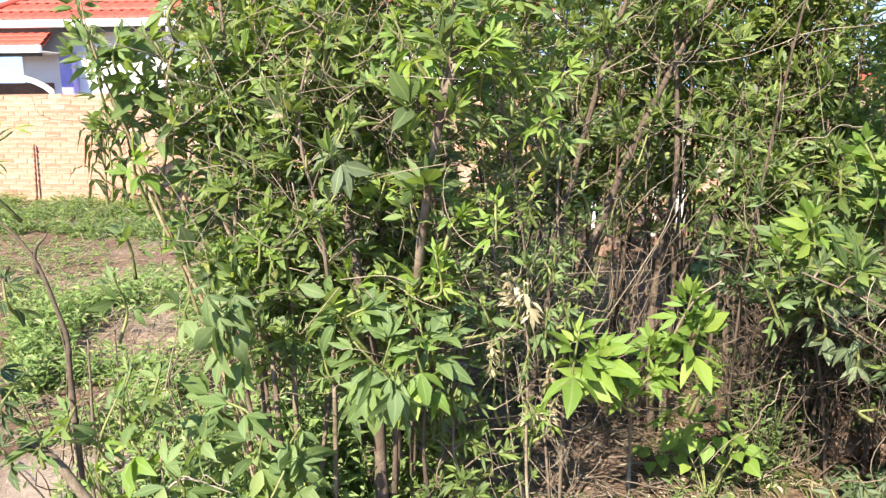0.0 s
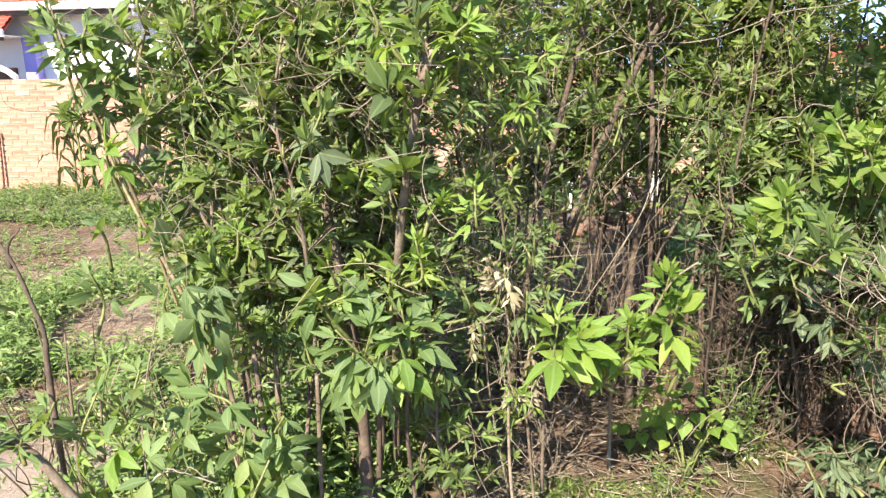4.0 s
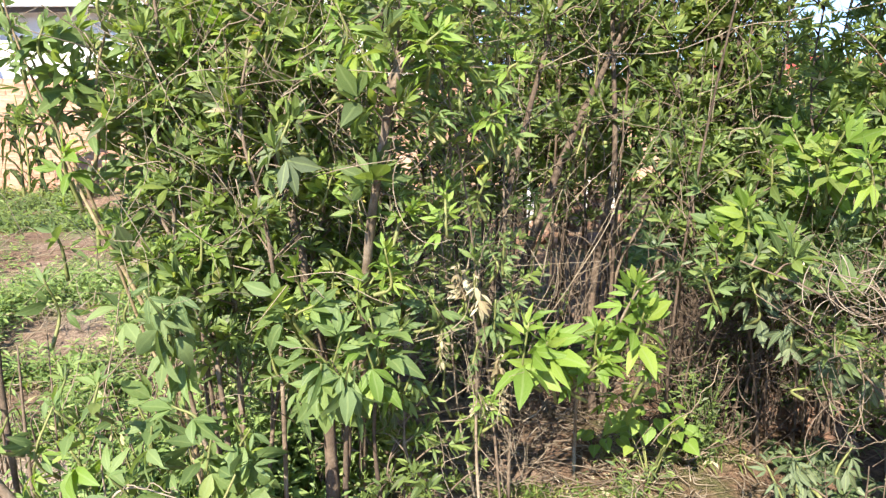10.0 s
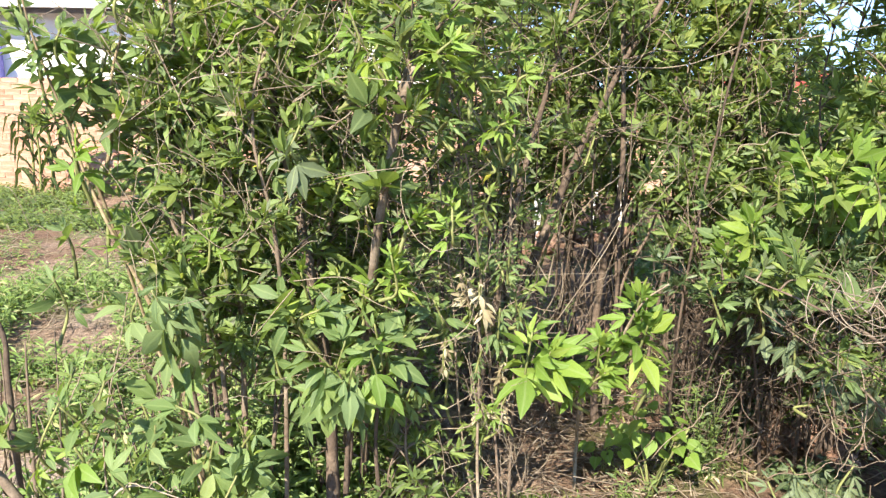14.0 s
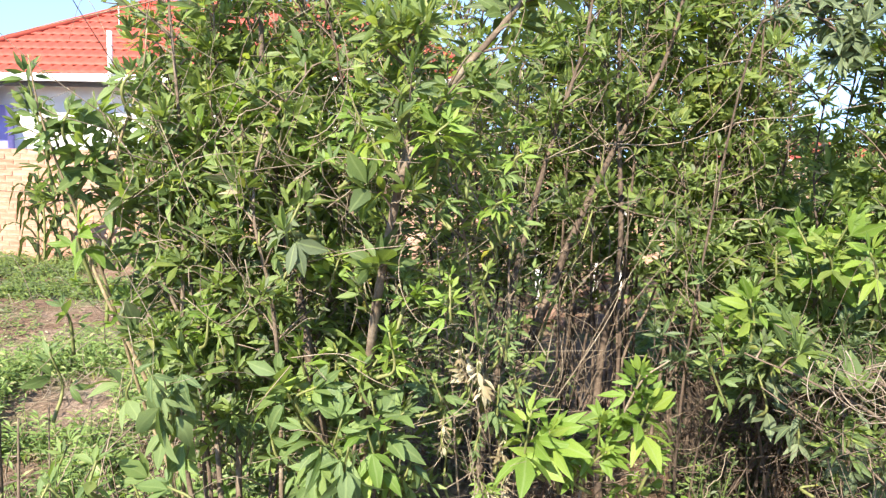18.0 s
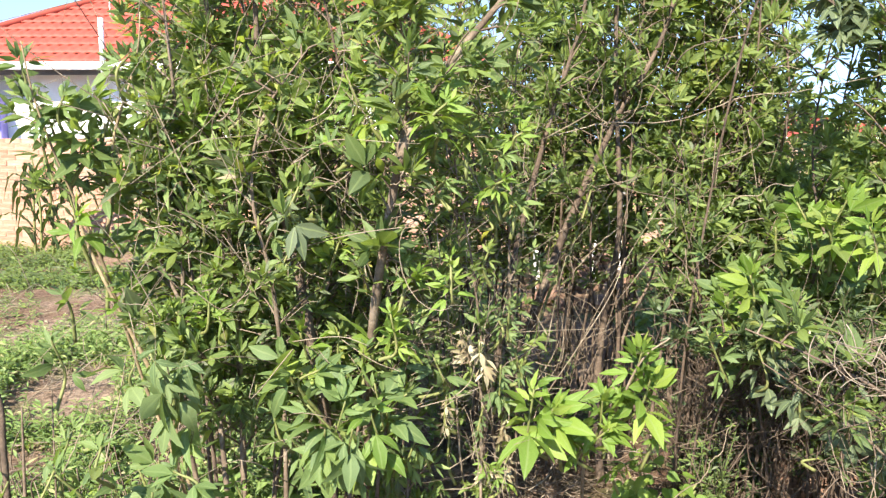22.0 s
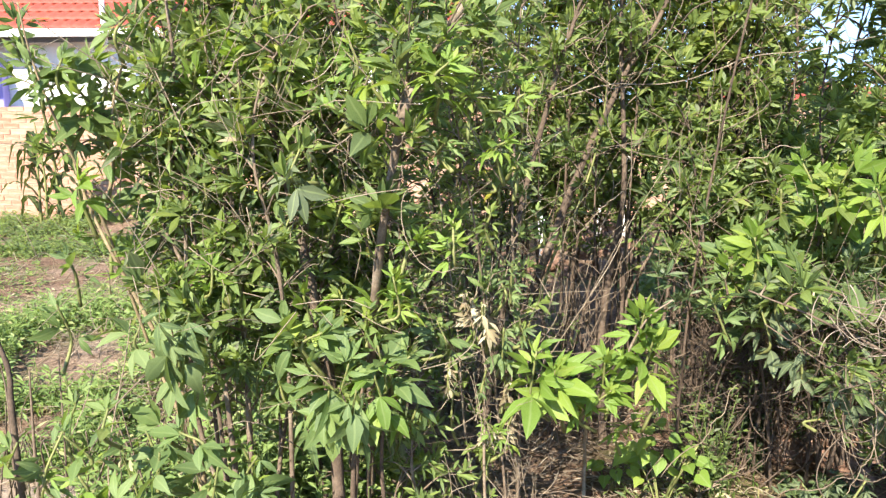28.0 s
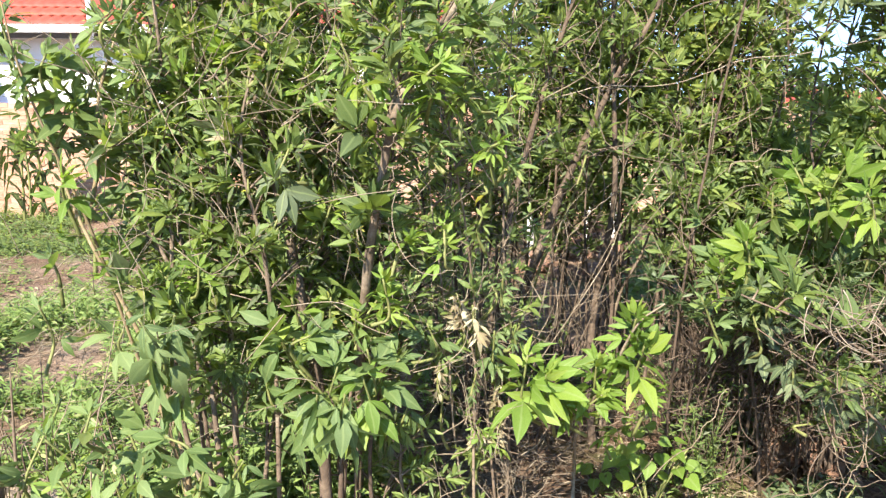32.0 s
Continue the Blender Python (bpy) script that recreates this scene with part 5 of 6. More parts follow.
# slim leaning shrubs over the shaded ground, its shade put into their dark leaves
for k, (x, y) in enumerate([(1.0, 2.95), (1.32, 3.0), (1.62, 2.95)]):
    shrub((x, y, 0), "leaning green shrub with leaves coloured dark as shade over shaded ground", [
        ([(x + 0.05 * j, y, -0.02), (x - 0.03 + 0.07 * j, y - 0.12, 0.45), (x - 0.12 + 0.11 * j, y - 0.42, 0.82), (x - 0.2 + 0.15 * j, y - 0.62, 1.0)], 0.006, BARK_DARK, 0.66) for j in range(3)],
        size=0.066, count=15, reach=0.2, per=5, seed=240 + k, leaf=LEAF_DARK_SHADE, bark=BARK_DARK)


# ---------------------------------------------------------------- dry vines and twigs
def tangle(place, label, n, box, seed, material=TWIG, length=(0.25, 0.9), thick=0.0022, lie=0.0, hang=0.0):
    """A tangle of thin dry stems in a box (low corner, high corner)."""
    rng = np.random.default_rng(seed)
    b = Build()
    lo, hi = np.asarray(box[0], float), np.asarray(box[1], float)
    for _ in range(n):
        p = rng.uniform(lo, hi)
        way = rng.normal(0, 1, 3) * (1, 1, 1 - lie) + (0, 0, hang)
        way /= np.linalg.norm(way)
        far = rng.uniform(*length)
        curl = rng.normal(0, 0.40, 3) * far
        q = bend([p, p + way * far * 0.5 + curl * 0.6, p + way * far + curl * rng.uniform(-0.5, 1)], 4)
        q[:, 2] = np.maximum(q[:, 2], 0.01)
        b.tube(q, np.linspace(thick, thick * 0.5, len(q)) * rng.uniform(0.6, 1.5), 3)
    tagged(new("dry_twigs", b.mesh("dry_twigs", material)), label, "twigs", kind="stuff")


tangle((0, 0, 0), "tangled pale dry vine stems hanging in the shrubs", 60, ((-0.9, 2.9, 0.3), (2.0, 4.4, 1.9)), 61, TWIG, (0.2, 0.55), 0.0021, 0, 1.2)
tangle((0, 0, 0), "thin brown bare twigs all through the shrubs", 210, ((-1.0, 2.3, 0.4), (1.6, 4.2, 2.6)), 66, BARK, (0.15, 0.45), 0.0022, 0, 1.0)
tangle((0, 0, 0), "fine dry brown stems hanging between the shrubs", 14, ((0.0, 3.3, 0.4), (1.3, 4.2, 1.3)), 67, BARK, (0.2, 0.5), 0.0018, 0, -1.6)
tangle((0, 0, 0), "upright tan dry stalks standing between the shrubs", 9, ((0.1, 3.4, 0.0), (1.2, 4.3, 0.7)), 60, BARK, (0.3, 0.8), 0.0022, 0, 3.0)
tangle((0, 0, 0), "thin dark dry stems standing among the shrubs", 60, ((-1.0, 2.8, 0.0), (2.0, 4.8, 1.2)), 62, BARK_DARK, (0.3, 0.9), 0.0028, 0, 2.4)
tangle((0, 0, 0), "dry fallen sticks and stalks on the soil", 330, ((-0.4, 2.6, 0.0), (1.0, 3.8, 0.05)), 64, BARK, (0.06, 0.3), 0.0028, 0.9)
tangle((0, 0, 0), "brown dry stalks on the dug soil", 160, ((-4.6, 4.5, 0.0), (-1.3, 7.8, 0.06)), 65, TWIG, (0.15, 0.6), 0.004, 0.95)


def coil(label, n, centre, spread, radius, seed, material=TWIG, thick=0.0028):
    """Loops of dry climbing stems hanging on a shrub."""
    rng = np.random.default_rng(seed)
    b = Build()
    for k in range(n):
        c = np.asarray(centre, float) + rng.normal(0, 1, 3) * spread
        r = rng.uniform(*radius)
        a0, a1 = rng.uniform(0, 6.3), rng.uniform(1.5, 4.6)
        tilt = Euler((rng.uniform(0.9, 2.2), rng.normal(0, 0.5), rng.normal(0, 0.6))).to_matrix()
        q = np.array([c + np.array(tilt @ Vector((r * np.cos(a) * 0.75, r * np.sin(a) * 1.3, 0.05 * (a - a0)))) for a in np.linspace(a0, a0 + a1, 14)])
        b.tube(q, np.linspace(thick, thick * 0.6, len(q)) * rng.uniform(0.6, 1.3), 4)
    tagged(new("vine_coil", b.mesh("vine_coil", material)), label, "dry vine", kind="stuff")


coil("coiled pale dry vine stems hanging on a shrub", 16, (1.00, 1.76, 1.10), (0.014, 0.02, 0.035), (0.02, 0.055), 63, VINE_PALE, 0.0015)
coil("loose pale dry vine stems hanging on a shrub", 10, (1.07, 1.78, 1.05), (0.035, 0.02, 0.03), (0.02, 0.05), 64, VINE_PALE, 0.0012)
coil("reddish dry vine stems hanging over the earth heap", 11, (1.22, 1.98, 0.66), (0.07, 0.05, 0.07), (0.03, 0.06), 68, BARK, 0.0016)
coil("thin dry climbing stems among bare shrub stems", 5, (0.57, 3.20, 1.15), (0.22, 0.25, 0.28), (0.06, 0.2), 69, TWIG, 0.002)
coil("thin dry climbing stems in the upper leaves", 5, (-0.35, 2.10, 1.62), (0.3, 0.12, 0.22), (0.05, 0.14), 70, TWIG, 0.0018)
coil("thin dry climbing stems round the trunk", 5, (0.09, 2.20, 1.53), (0.06, 0.08, 0.1), (0.05, 0.14), 78, TWIG, 0.0022)


def earth_heap(x, y, r, h, seed):
    rng = np.random.default_rng(seed)
    ob = thing("earth_heap", (x, y, 0), "heap of reddish brown earth clods under the shrubs", "earth heap")
    for k in range(46):
        a, d = rng.uniform(0, 6.3), r * np.sqrt(rng.random())
        s = rng.uniform(0.05, 0.11)
        bm = bmesh.new()
        bmesh.ops.create_icosphere(bm, subdivisions=2, radius=s)
        off = Vector(rng.uniform(0, 50, 3))
        for v in bm.verts:
            v.co *= 1 + 0.35 * noise.noise(v.co * 14 + off)
            v.co.z *= 0.75
        me = bpy.data.meshes.new("clod")
        bm.to_mesh(me)
        bm.free()
        me.materials.append(SOIL)
        part("clod", me, ob, at=pose(d * np.cos(a), d * np.sin(a), max(0.0, h * (1 - d / r)) * rng.uniform(0.6, 1.0) + 0.01, 0, 0, rng.uniform(0, 360)))


earth_heap(1.88, 3.22, 0.32, 0.42, 31)
earth_heap(1.52, 7.3, 0.7, 0.6, 32)

VINES = [
    ((0.42, 2.80, 1.63), (0.63, 2.75, 1.68), (0.84, 2.70, 1.68), (1.06, 2.60, 1.76), (1.24, 2.50, 1.78), (1.48, 2.45, 1.83)),
    ((0.61, 2.75, 1.68), (0.71, 2.70, 1.63), (0.82, 2.70, 1.49), (0.87, 2.75, 1.28)),
    ((-0.15, 3.00, 1.14), (-0.02, 2.90, 1.22), (0.11, 2.80, 1.30), (0.15, 2.80, 1.31)),
    ((-0.64, 2.10, 1.66), (-0.56, 2.10, 1.73), (-0.46, 2.15, 1.79), (-0.34, 2.20, 1.79)),
    ((-0.53, 2.10, 1.69), (-0.47, 2.10, 1.64), (-0.38, 2.10, 1.57)),
    ((-0.87, 1.80, 0.49), (-0.78, 1.75, 0.54), (-0.71, 1.72, 0.55), (-0.66, 1.70, 0.55)),
    ((0.08, 2.40, 1.61), (0.15, 2.35, 1.63), (0.18, 2.35, 1.56), (0.17, 2.40, 1.44))] + [
    ((0.43, 2.60, 1.53), (0.35, 2.55, 1.46), (0.27, 2.50, 1.38), (0.21, 2.50, 1.30)),
    ((0.71, 2.90, 1.26), (0.61, 2.80, 1.21), (0.51, 2.80, 1.09), (0.42, 2.90, 0.96)),
    ((1.04, 2.60, 1.38), (1.14, 2.60, 1.43), (1.27, 2.60, 1.46)),
    ((-0.12, 1.92, 1.43), (-0.10, 1.90, 1.44), (-0.11, 1.90, 1.41), (-0.14, 1.92, 1.38)),
    ((-0.13, 1.90, 1.53), (-0.09, 1.86, 1.52), (-0.12, 1.90, 1.49), (-0.14, 1.95, 1.49)),
    ((0.77, 2.40, 0.30), (0.88, 2.30, 0.50), (0.93, 2.30, 0.58), (1.00, 2.35, 0.67)),
    ((0.51, 2.30, 0.58), (0.65, 2.25, 0.60), (0.81, 2.30, 0.60), (1.00, 2.40, 0.62))] + [
    ((1.12, 2.05, 0.85), (1.16, 2.05, 0.72), (1.20, 2.04, 0.60), (1.24, 2.03, 0.46)), ((1.28, 2.05, 0.66), (1.30, 2.03, 0.55), (1.36, 2.03, 0.50), (1.46, 2.03, 0.56)),
    ((1.06, 2.12, 0.38), (1.20, 2.10, 0.43), (1.34, 2.10, 0.45), (1.50, 2.10, 0.44)), ((1.20, 1.95, 0.82), (1.24, 1.95, 0.70), (1.22, 1.95, 0.58), (1.18, 1.97, 0.48)),
    ((-1.29, 2.30, 0.46), (-1.21, 2.30, 0.63), (-1.14, 2.30, 0.81), (-1.11, 2.30, 0.92)),
]
for k, pts in enumerate(VINES):
    b = Build()
    q = bend(pts, 8)
    q = q + np.outer(np.sin(np.arange(len(q)) * 0.7 + k), RNG.normal(0, 0.006, 3)) + RNG.normal(0, 0.0015, q.shape)
    b.tube(q, np.linspace(0.0034, 0.002, len(q)) * 0.6, 6)
    tagged(new("dry_vine", b.mesh("dry_vine", (TWIG, BARK, TWIG)[k % 3], q[0])), "pale dry climbing stem hanging among green shrubs", "vine", "dry vines").location = q[0]


# ---------------------------------------------------------------- low growth and litter
def weeds(label, n, where, seed, height=(0.06, 0.3), size=(0.03, 0.07), material=LEAF_WEED, leaves=8, slim=0.24, name="weeds"):
    """Small broad-leaved weeds; where gives a place from a random source."""
    rng = np.random.default_rng(seed)
    b = Build()
    pos, way, face, ln = [], [], [], []
    for k in range(n):
        x, y = where(rng)
        h = rng.uniform(*height)
        foot = np.array([x, y, ground_height(x, y) - 0.01])
        top = foot + (rng.normal(0, 0.25) * h, rng.normal(0, 0.25) * h, h)
        if h > 0.12:
            b.tube([foot, (foot + top) / 2 + rng.normal(0, 0.01, 3), top], (0.003, 0.0025, 0.0015), 3)
        for j in range(leaves):
            f = rng.uniform(0.15, 1)
            a = rng.uniform(0, 2 * np.pi)
            pos.append(foot + (top - foot) * f)
            way.append((np.cos(a), np.sin(a), rng.uniform(-0.2, 1.1)))
            face.append(LIGHT + (0, 0, 0.5) + rng.normal(0, 0.35, 3))
            ln.append(rng.uniform(*size))
    ln = np.array(ln)
    b.blades(pos, way, face, ln, ln * slim, 0.35, 0.2, simple=True)
    tagged(new(name, b.mesh(name, material)), label, "weeds", kind="stuff")


BARE = [(-1.70, 2.66, 0.36), (0.42, 2.85, 0.38), (0.12, 2.65, 0.3), (-2.12, 3.3, 0.34), (-1.42, 3.0, 0.16), (-2.0, 2.75, 0.25), (-2.35, 4.5, 0.3), (-0.25, 2.7, 0.42), (-0.05, 2.6, 0.25), (-0.38, 2.45, 0.22), (0.3, 2.9, 0.2)]  # bare patches: x, y, radius


def fan(rng, y0, y1, left, right, power=1.0):
    """A place in the wedge of ground between two slopes x / y, in patches."""
    for _ in range(16):
        y = y0 + (y1 - y0) * rng.random() ** power
        x = y * rng.uniform(left, right)
        if min(np.hypot(x - u, y - v) / r for u, v, r in BARE) < rng.uniform(0.6, 1.1):
            continue
        if noise.noise(Vector((x * 1.4, y * 1.1, 3.3))) > rng.uniform(-0.35, 0.2):
            break
    return x, y


weeds("low bright green weeds in sunlight beside the thicket", 2600, lambda r: fan(r, 2.3, 5.6, -0.74, -0.22, 0.8), 71, (0.04, 0.24), (0.03, 0.085), leaves=11, slim=0.11)
weeds("low green weeds before the brick wall", 2600, lambda r: fan(r, 8.1, 11.15, -0.76, -0.30), 72, (0.02, 0.2), (0.035, 0.1), LEAF, leaves=8, slim=0.13)
weeds("sparse weeds on dug soil", 520, lambda r: fan(r, 5.5, 8.2, -0.76, -0.25), 73, (0.02, 0.12), (0.03, 0.07), LEAF, 8, 0.14)
weeds("feathery shade weeds under the shrubs", 200, lambda r: fan(r, 2.5, 4.6, -0.02, 0.36), 74, (0.03, 0.16), (0.02, 0.06), LEAF, 8, 0.11)
weeds("tall sunlit weeds under the open edge of the shrubs", 380, lambda r: (r.uniform(-1.05, -0.2), r.uniform(2.5, 3.6)), 84, (0.12, 0.5), (0.03, 0.09), LEAF_WEED, 11, 0.13)
weeds("green weeds round the feet of the shrubs", 330, lambda r: (r.uniform(-0.95, -0.25), r.uniform(2.25, 3.0)), 80, (0.08, 0.34), (0.03, 0.085), LEAF_WEED, 9, 0.13)
# dark leaf colour stands in for the deep shade here
weeds("leafy undergrowth with the deep shade put into its leaf colour", 50, lambda r: (r.uniform(1.08, 1.75), r.uniform(3.0, 3.7)), 76, (0.1, 0.75), (0.03, 0.07), LEAF_DARK_SHADE, 14)
weeds("small-leaved green creeper at the edge of the shade", 30, lambda r: (r.uniform(1.10, 1.2), r.uniform(2.8, 2.95)), 79, (0.15, 0.62), (0.02, 0.045), LEAF, 22, 0.16)
# dark leaves cover sunlit soil, painting the shade of the corner
weeds("low undergrowth with shade put into its leaf colour at the edge", 45, lambda r: (r.uniform(1.4, 1.65), r.uniform(2.35, 2.85)), 77, (0.04, 0.16), (0.03, 0.06), LEAF_DARK_SHADE, 9)
weeds("bright low weeds in full sun by the shrubs", 170, lambda r: (r.uniform(-1.2, -0.8), r.uniform(2.4, 2.95)), 78, (0.1, 0.32), (0.025, 0.06), LEAF_WEED, 10, 0.2)
weeds("green undergrowth behind the thicket", 330, lambda r: fan(r, 4.8, 9.5, -0.25, 0.10), 75, (0.08, 0.5), (0.06, 0.12))
weeds("green undergrowth beyond the earth heap", 560, lambda r: fan(r, 4.8, 9.5, 0.26, 0.65), 85, (0.08, 0.5), (0.06, 0.12))


def heart_leaf(material):
    """A broad heart-shaped leaf along +y, gently folded, on a short stalk."""
    b = Build()
    b.tube([(0, -0.35, -0.12), (0, -0.15, -0.02), (0, 0.02, 0)], 0.012, 4)
    rows = ((-0.10, 0.20), (0.0, 0.36), (0.22, 0.44), (0.45, 0.37), (0.70, 0.20), (0.9, 0.06))
    v = []
    for y, w in rows:
        sag = -0.18 * max(0, y) ** 2
        v += [(-w, y, 0.16 * w + sag), (-w * 0.5, y + 0.02, 0.05 * w + sag), (0, y + (0.1 if y < 0 else 0), sag), (w * 0.5, y + 0.02, 0.05 * w + sag), (w, y, 0.16 * w + sag)]
    v.append((0, 1.0, -0.2))
    f = [(r * 5 + c, r * 5 + c + 1, r * 5 + c + 6, r * 5 + c + 5) for r in range(5) for c in range(4)] + [(25 + c, 26 + c, 30) for c in range(4)]
    b.add(v, f, [0, 0.5, 1, 0.5, 0] * 6 + [1])
    return b.mesh("leaf", material)


HEART = heart_leaf(LEAF_LIME)


def broad_plant(x, y, count, size, height, seed, label, spread=0.16):
    rng = np.random.default_rng(seed)
    ob = thing("broad_leaf_plant", (x, y, 0), label, "plant", "broad-leaved plants")
    b = Build()
    for k in range(max(2, count // 3)):
        a = rng.uniform(0, 6.3)
        top = (x + spread * np.cos(a), y + spread * np.sin(a), height * rng.uniform(0.6, 1.0))
        b.tube(bend([(x, y, -0.02), ((x + top[0]) / 2, (y + top[1]) / 2, top[2] * 0.6), top], 4), 0.0035, 5)
    part("stalk", b.mesh("stalk", BARK_GREEN, (x, y, 0)), ob)
    for k in range(count):
        a = k * 2.4
        d = spread * np.sqrt((k + 0.5) / count) * 1.3
        up = (SUN_FROM * 0.6 + Vector((0, 0, 0.6)) + Vector(rng.normal(0, 0.25, 3))).normalized()
        w = Vector((np.cos(a), np.sin(a) - 0.4, -0.75))
        side = w.cross(up).normalized()
        w = up.cross(side)
        m = Matrix((side, w, up)).transposed().to_4x4()
        z = height * (0.45 + 0.55 * rng.random())
        part("leaf", HEART, ob, at=Matrix.Translation((d * np.cos(a), d * np.sin(a), z)) @ m @ Matrix.Scale(size * rng.uniform(0.7, 1.15), 4))


broad_plant(0.86, 2.66, 24, 0.07, 0.34, 301, "fresh green plant with broad heart-shaped leaves on the soil", 0.13)
broad_plant(0.70, 2.85, 9, 0.07, 0.14, 302, "small fresh green broad-leaved plant on the soil", 0.08)
broad_plant(-0.80, 2.42, 14, 0.09, 0.20, 303, "small broad-leaved green plant among weeds", 0.14)
broad_plant(-1.25, 2.75, 12, 0.08, 0.18, 305, "small broad-leaved green plant among weeds", 0.16)

shrub((1.45, 2.15, 0), "low grey-green shrub with narrow leaves at the shaded edge", [
    ([(1.2 + 0.11 * k, 2.14 + 0.04 * (k % 2), -0.02), (1.17 + 0.12 * k, 2.13, 0.2), (1.12 + 0.13 * k, 2.12, 0.36)], 0.006, BARK_DARK, 0.2) for k in range(1, 5)],
    size=0.055, count=2, reach=0.13, per=4, single=200, seed=310, leaf=LEAF_GREY, name="low_shrub", group="low grey-green shrubs",
    tufts=[((1.16, 2.18, 0.39), (1.18, 2.14, 0.24), 6, 0.085, 0.65, None), ((1.25, 2.16, 0.40), (1.25, 2.12, 0.25), 6, 0.085, 0.65, None), ((1.07, 2.14, 0.36), (1.11, 2.13, 0.24), 5, 0.08, 0.6, None),
           ((1.34, 2.14, 0.42), (1.31, 2.13, 0.28), 6, 0.085, 0.65, None)])
shrub((0.10, 2.30, 0.67), "withered shrub with pale hanging dry leaves", [
    ([(0.16, 2.30, 0.01), (0.14, 2.30, 0.55), (0.11, 2.25, 0.85), (0.07, 2.20, 1.03)], 0.006, TWIG, None)], count=0, single=160, seed=311, leaf=DRY, tufts=[
    ((0.07, 2.20, 1.03), (0.10, 2.25, 0.85), 9, 0.065, 0.7, None), ((0.13, 2.20, 0.98), (0.14, 2.25, 0.81), 8, 0.065, 0.7, None), ((0.19, 2.20, 0.91), (0.17, 2.25, 0.73), 5, 0.075, 0.7, LEAF_PALE),
    ((0.12, 2.30, 0.57), (0.13, 2.35, 0.36), 10, 0.06, 0.55, LEAF_LIME), ((0.16, 2.30, 0.51), (0.15, 2.35, 0.31), 10, 0.06, 0.6, DRY), ((0.08, 2.30, 0.46), (0.10, 2.35, 0.27), 9, 0.06, 0.55, LEAF_YOUNG_SUN),
    ((0.03, 2.30, 0.67), (0.05, 2.35, 0.44), 4, 0.06, 0.4, LEAF_FRONT), ((-0.05, 2.30, 0.57), (-0.03, 2.35, 0.31), 4, 0.065, 0.5, LEAF_FRONT), ((0.17, 2.30, 1.06), (0.15, 2.30, 0.91), 7, 0.06, 0.3, LEAF_FRONT),
    ((0.02, 2.22, 0.80), (0.05, 2.26, 0.66), 7, 0.055, 0.8, None), ((0.21, 2.25, 0.72), (0.19, 2.30, 0.58), 7, 0.055, 0.8, None), ((0.25, 2.40, 0.55), (0.22, 2.42, 0.42), 7, 0.055, 0.8, None), ((0.14, 2.25, 0.76), (0.13, 2.30, 0.62), 6, 0.05, 0.7, LEAF_PALE)])
tangle((0, 0, 0), "tan dry twigs and stalks at the sunny edge of the shrubs", 60, ((0.0, 2.3, 0.35), (0.42, 2.7, 1.0)), 313, BARK, (0.12, 0.4), 0.0019, 0, 1.2)
tangle((0, 0, 0), "pale dry stalks and straw hanging at the sunny edge", 80, ((-0.02, 2.1, 0.2), (0.36, 2.5, 1.0)), 314, TWIG, (0.1, 0.35), 0.0017, 0, 1.6)
# dark brush added to fill the hollow, its colour standing in for shade
tangle((0, 0, 0), "dense dark dry brush added in place of deep shade under a shrub", 520, ((1.02, 2.80, 0.0), (1.7, 3.3, 0.72)), 312, BARK_DARK, (0.15, 0.5), 0.0026, 0, 1.5)


def grass(label, n, where, seed, height=(0.06, 0.22)):
    rng = np.random.default_rng(seed)
    b = Build()
    pos, way, ln = [], [], []
    for k in range(n):
        x, y = where(rng)
        a = rng.uniform(0, 2 * np.pi)
        pos.append((x, y, ground_height(x, y) - 0.005))
        way.append((np.cos(a) * 0.6, np.sin(a) * 0.6, rng.uniform(0.4, 1.2)))
        ln.append(rng.uniform(*height))
    ln = np.array(ln)
    b.blades(pos, way, np.tile((0, 0.3, 1), (n, 1)) + rng.normal(0, 0.3, (n, 3)), ln, 0.0035 + 0.012 * ln, 0.6, 0.3, (1, 0.8, 0.45))
    tagged(new("grass", b.mesh("grass", GRASS)), label, "grass", kind="stuff")


grass("thin green grass on trodden soil", 1300, lambda r: (r.uniform(0.22, 0.85), r.uniform(2.25, 2.68)), 81, (0.04, 0.13))
grass("thin grass among the weeds", 3500, lambda r: fan(r, 2.2, 5.6, -0.75, -0.15), 82)
grass("grass in the shade of the shrubs", 900, lambda r: fan(r, 2.8, 4.5, 0.28, 0.65), 83)


def litter(label, n, where, seed, size=(0.02, 0.06)):
    rng = np.random.default_rng(seed)
    b = Build()
    p = np.array([(*q, ground_height(*q) + 0.012) for q in (where(rng) for _ in range(n))])
    a = rng.uniform(0, 2 * np.pi, n)
    ln = rng.uniform(*size, n)
    b.blades(p, np.stack([np.cos(a), np.sin(a), rng.uniform(0, 0.35, n)], 1), np.tile((0, 0, 1.0), (n, 1)) + rng.normal(0, 0.3, (n, 3)), ln, ln * 0.2, 0.3, 0.4)
    tagged(new("leaf_litter", b.mesh("leaf_litter", DRY)), label, "leaf litter", kind="stuff")


litter("dry fallen leaves on the soil under the shrubs", 2200, lambda r: fan(r, 2.4, 4.8, -0.22, 0.33), 91, (0.015, 0.05))
tangle((0, 0, 0), "short pale broken stalks on trodden soil", 420, ((0.05, 2.3, 0.0), (1.3, 3.3, 0.03)), 323, TWIG, (0.04, 0.2), 0.0024, 0.95)
litter("dark fallen leaves in the shade of the shrubs", 700, lambda r: fan(r, 2.8, 4.8, 0.33, 0.65), 93)
litter("dry leaves and stalks on the dug soil", 1200, lambda r: fan(r, 2.3, 7.8, -0.75, -0.2), 92)


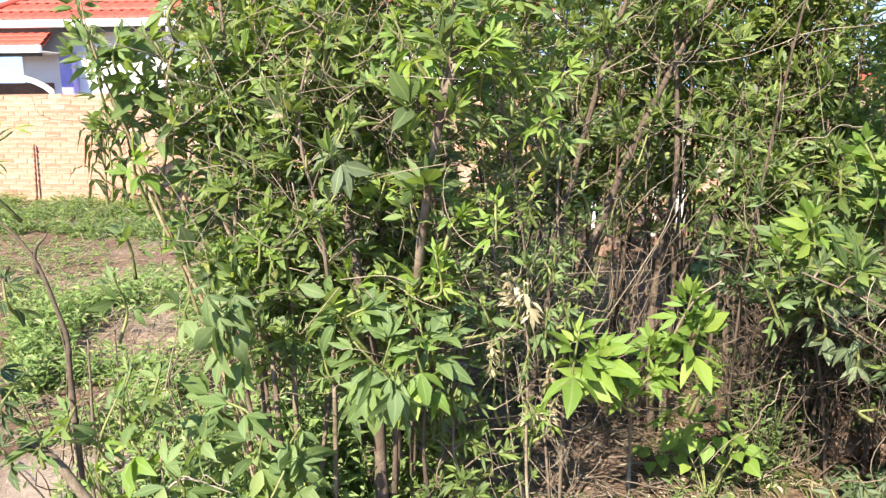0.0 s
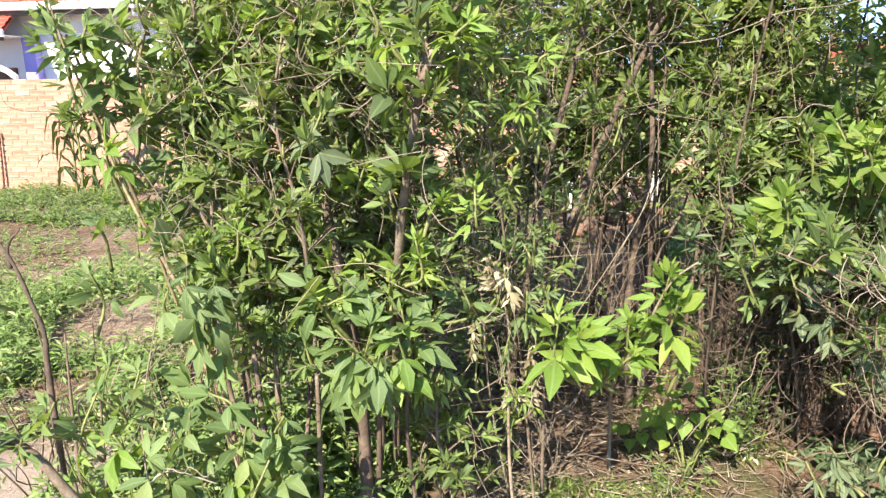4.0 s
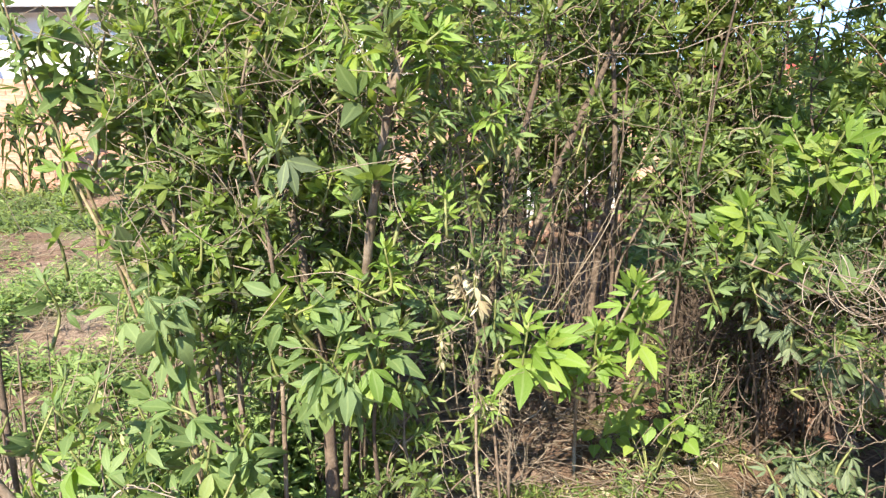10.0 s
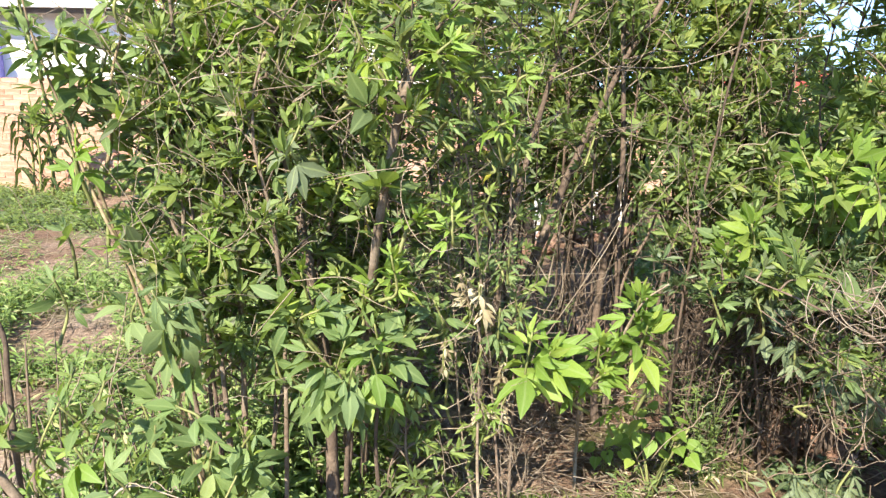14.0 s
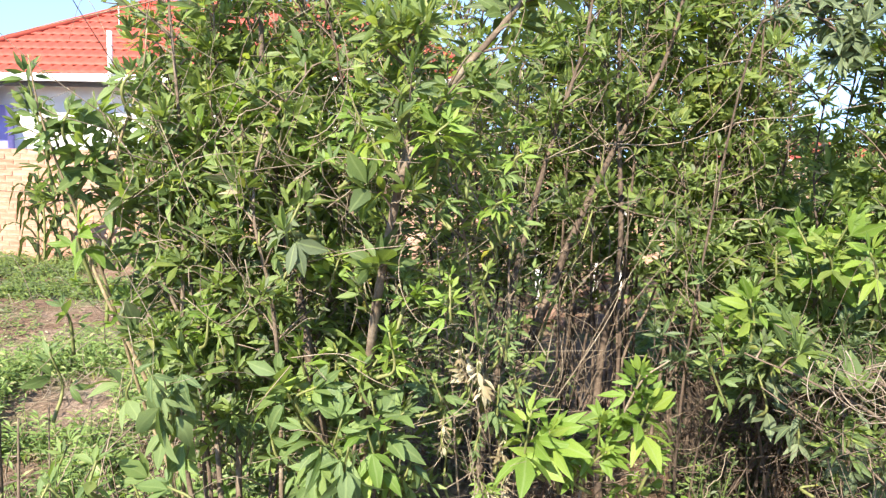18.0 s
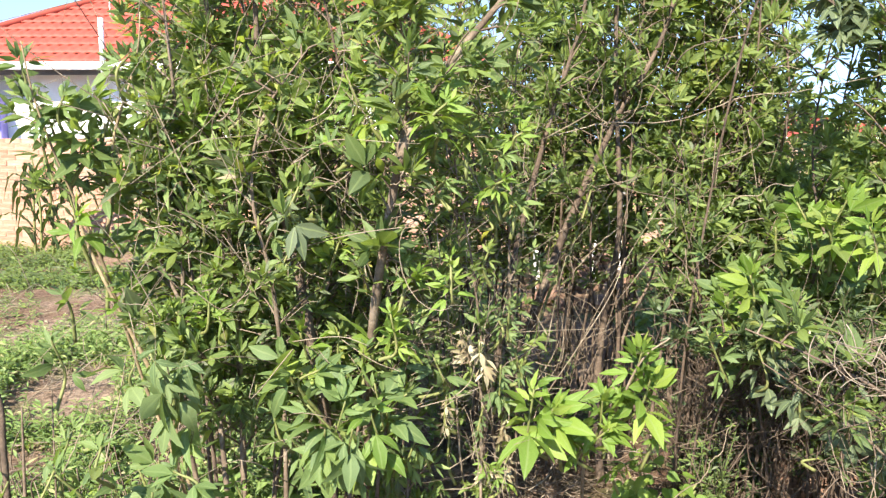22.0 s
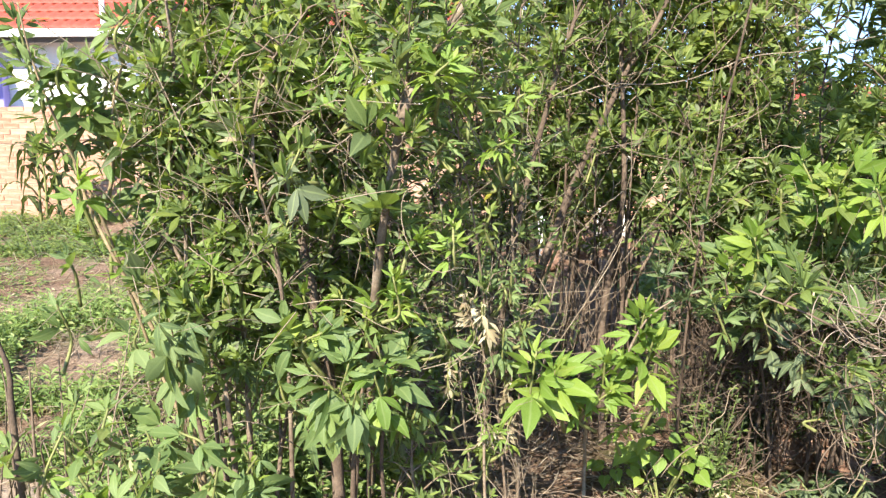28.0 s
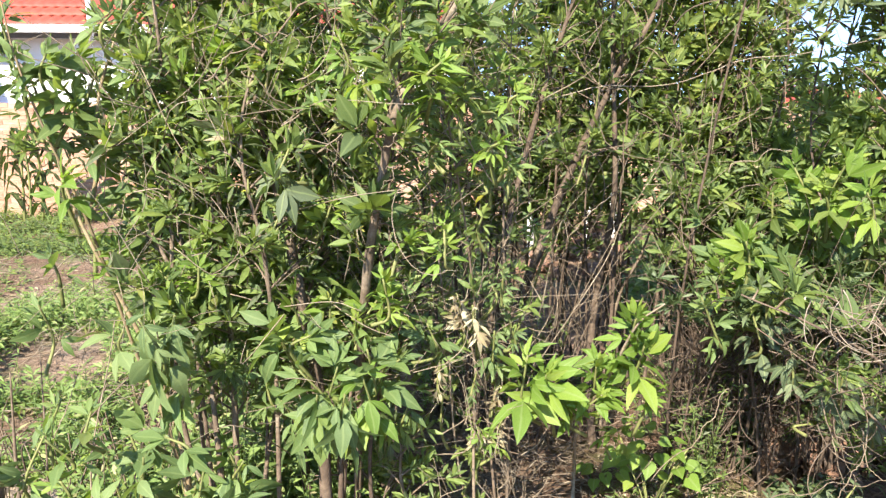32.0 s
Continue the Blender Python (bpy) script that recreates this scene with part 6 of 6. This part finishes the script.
# dead stalks and straw among the weeds
tangle((0, 0, 0), "brown dead upright stalks among the weeds", 46, ((-1.75, 2.3, 0.0), (-1.0, 3.0, 0.12)), 320, BARK, (0.2, 0.5), 0.0042, 0, 3.4)
tangle((0, 0, 0), "pale dry straw lying on weeds", 220, ((-2.2, 2.6, 0.02), (-1.2, 4.0, 0.14)), 321, TWIG, (0.08, 0.3), 0.0024, 0.9)
tangle((0, 0, 0), "bundle of pale dry straw on the ground", 40, ((-2.5, 4.3, 0.05), (-2.2, 4.6, 0.2)), 322, TWIG, (0.15, 0.35), 0.003, 0.6)
tangle((0, 0, 0), "reddish brown dry stalks hanging under the shrubs", 34, ((0.47, 2.65, 0.5), (0.60, 2.8, 0.85)), 324, BARK, (0.12, 0.36), 0.0022, 0, 2.6)
# twigs added to shade and darken the ground beneath
tangle((0, 0, 0), "brown tangled brush added to shade the ground", 110, ((1.0, 2.5, 0.35), (1.85, 2.9, 1.0)), 325, BARK_DARK, (0.1, 0.35), 0.0018, 0, 0.4)
tangle((0, 0, 0), "reddish dry creeper stems before the earth heap", 26, ((1.25, 2.0, 0.25), (1.75, 2.3, 0.75)), 326, BARK, (0.15, 0.4), 0.0018, 0, -0.8)
tangle((0, 0, 0), "fine tan dry stems climbing over sunlit leaves", 110, ((-0.95, 1.95, 1.0), (-0.12, 2.2, 1.75)), 327, TWIG, (0.08, 0.32), 0.0015, 0, 0.9)
tangle((0, 0, 0), "fine brown dry stems tangled at the shaded edge", 50, ((1.0, 1.9, 0.8), (1.32, 2.15, 1.15)), 328, BARK, (0.08, 0.3), 0.0016, 0, 0.2)
tangle((0, 0, 0), "fine brown dead twigs tangled through the leaves", 620, ((-1.0, 2.10, 0.45), (0.3, 2.8, 2.1)), 329, TWIG, (0.1, 0.4), 0.0014, 0, 0.8)
tangle((0, 0, 0), "fine dead twigs tangled between the bare stems", 120, ((0.2, 2.3, 0.5), (1.5, 3.4, 2.1)), 330, TWIG, (0.1, 0.34), 0.0012, 0, 0.8)
weeds("dim green undergrowth between the bare stems", 110, lambda r: (r.uniform(-0.1, 0.72), r.uniform(3.8, 5.2)), 331, (0.1, 0.8), (0.04, 0.09), LEAF, 10, 0.16)
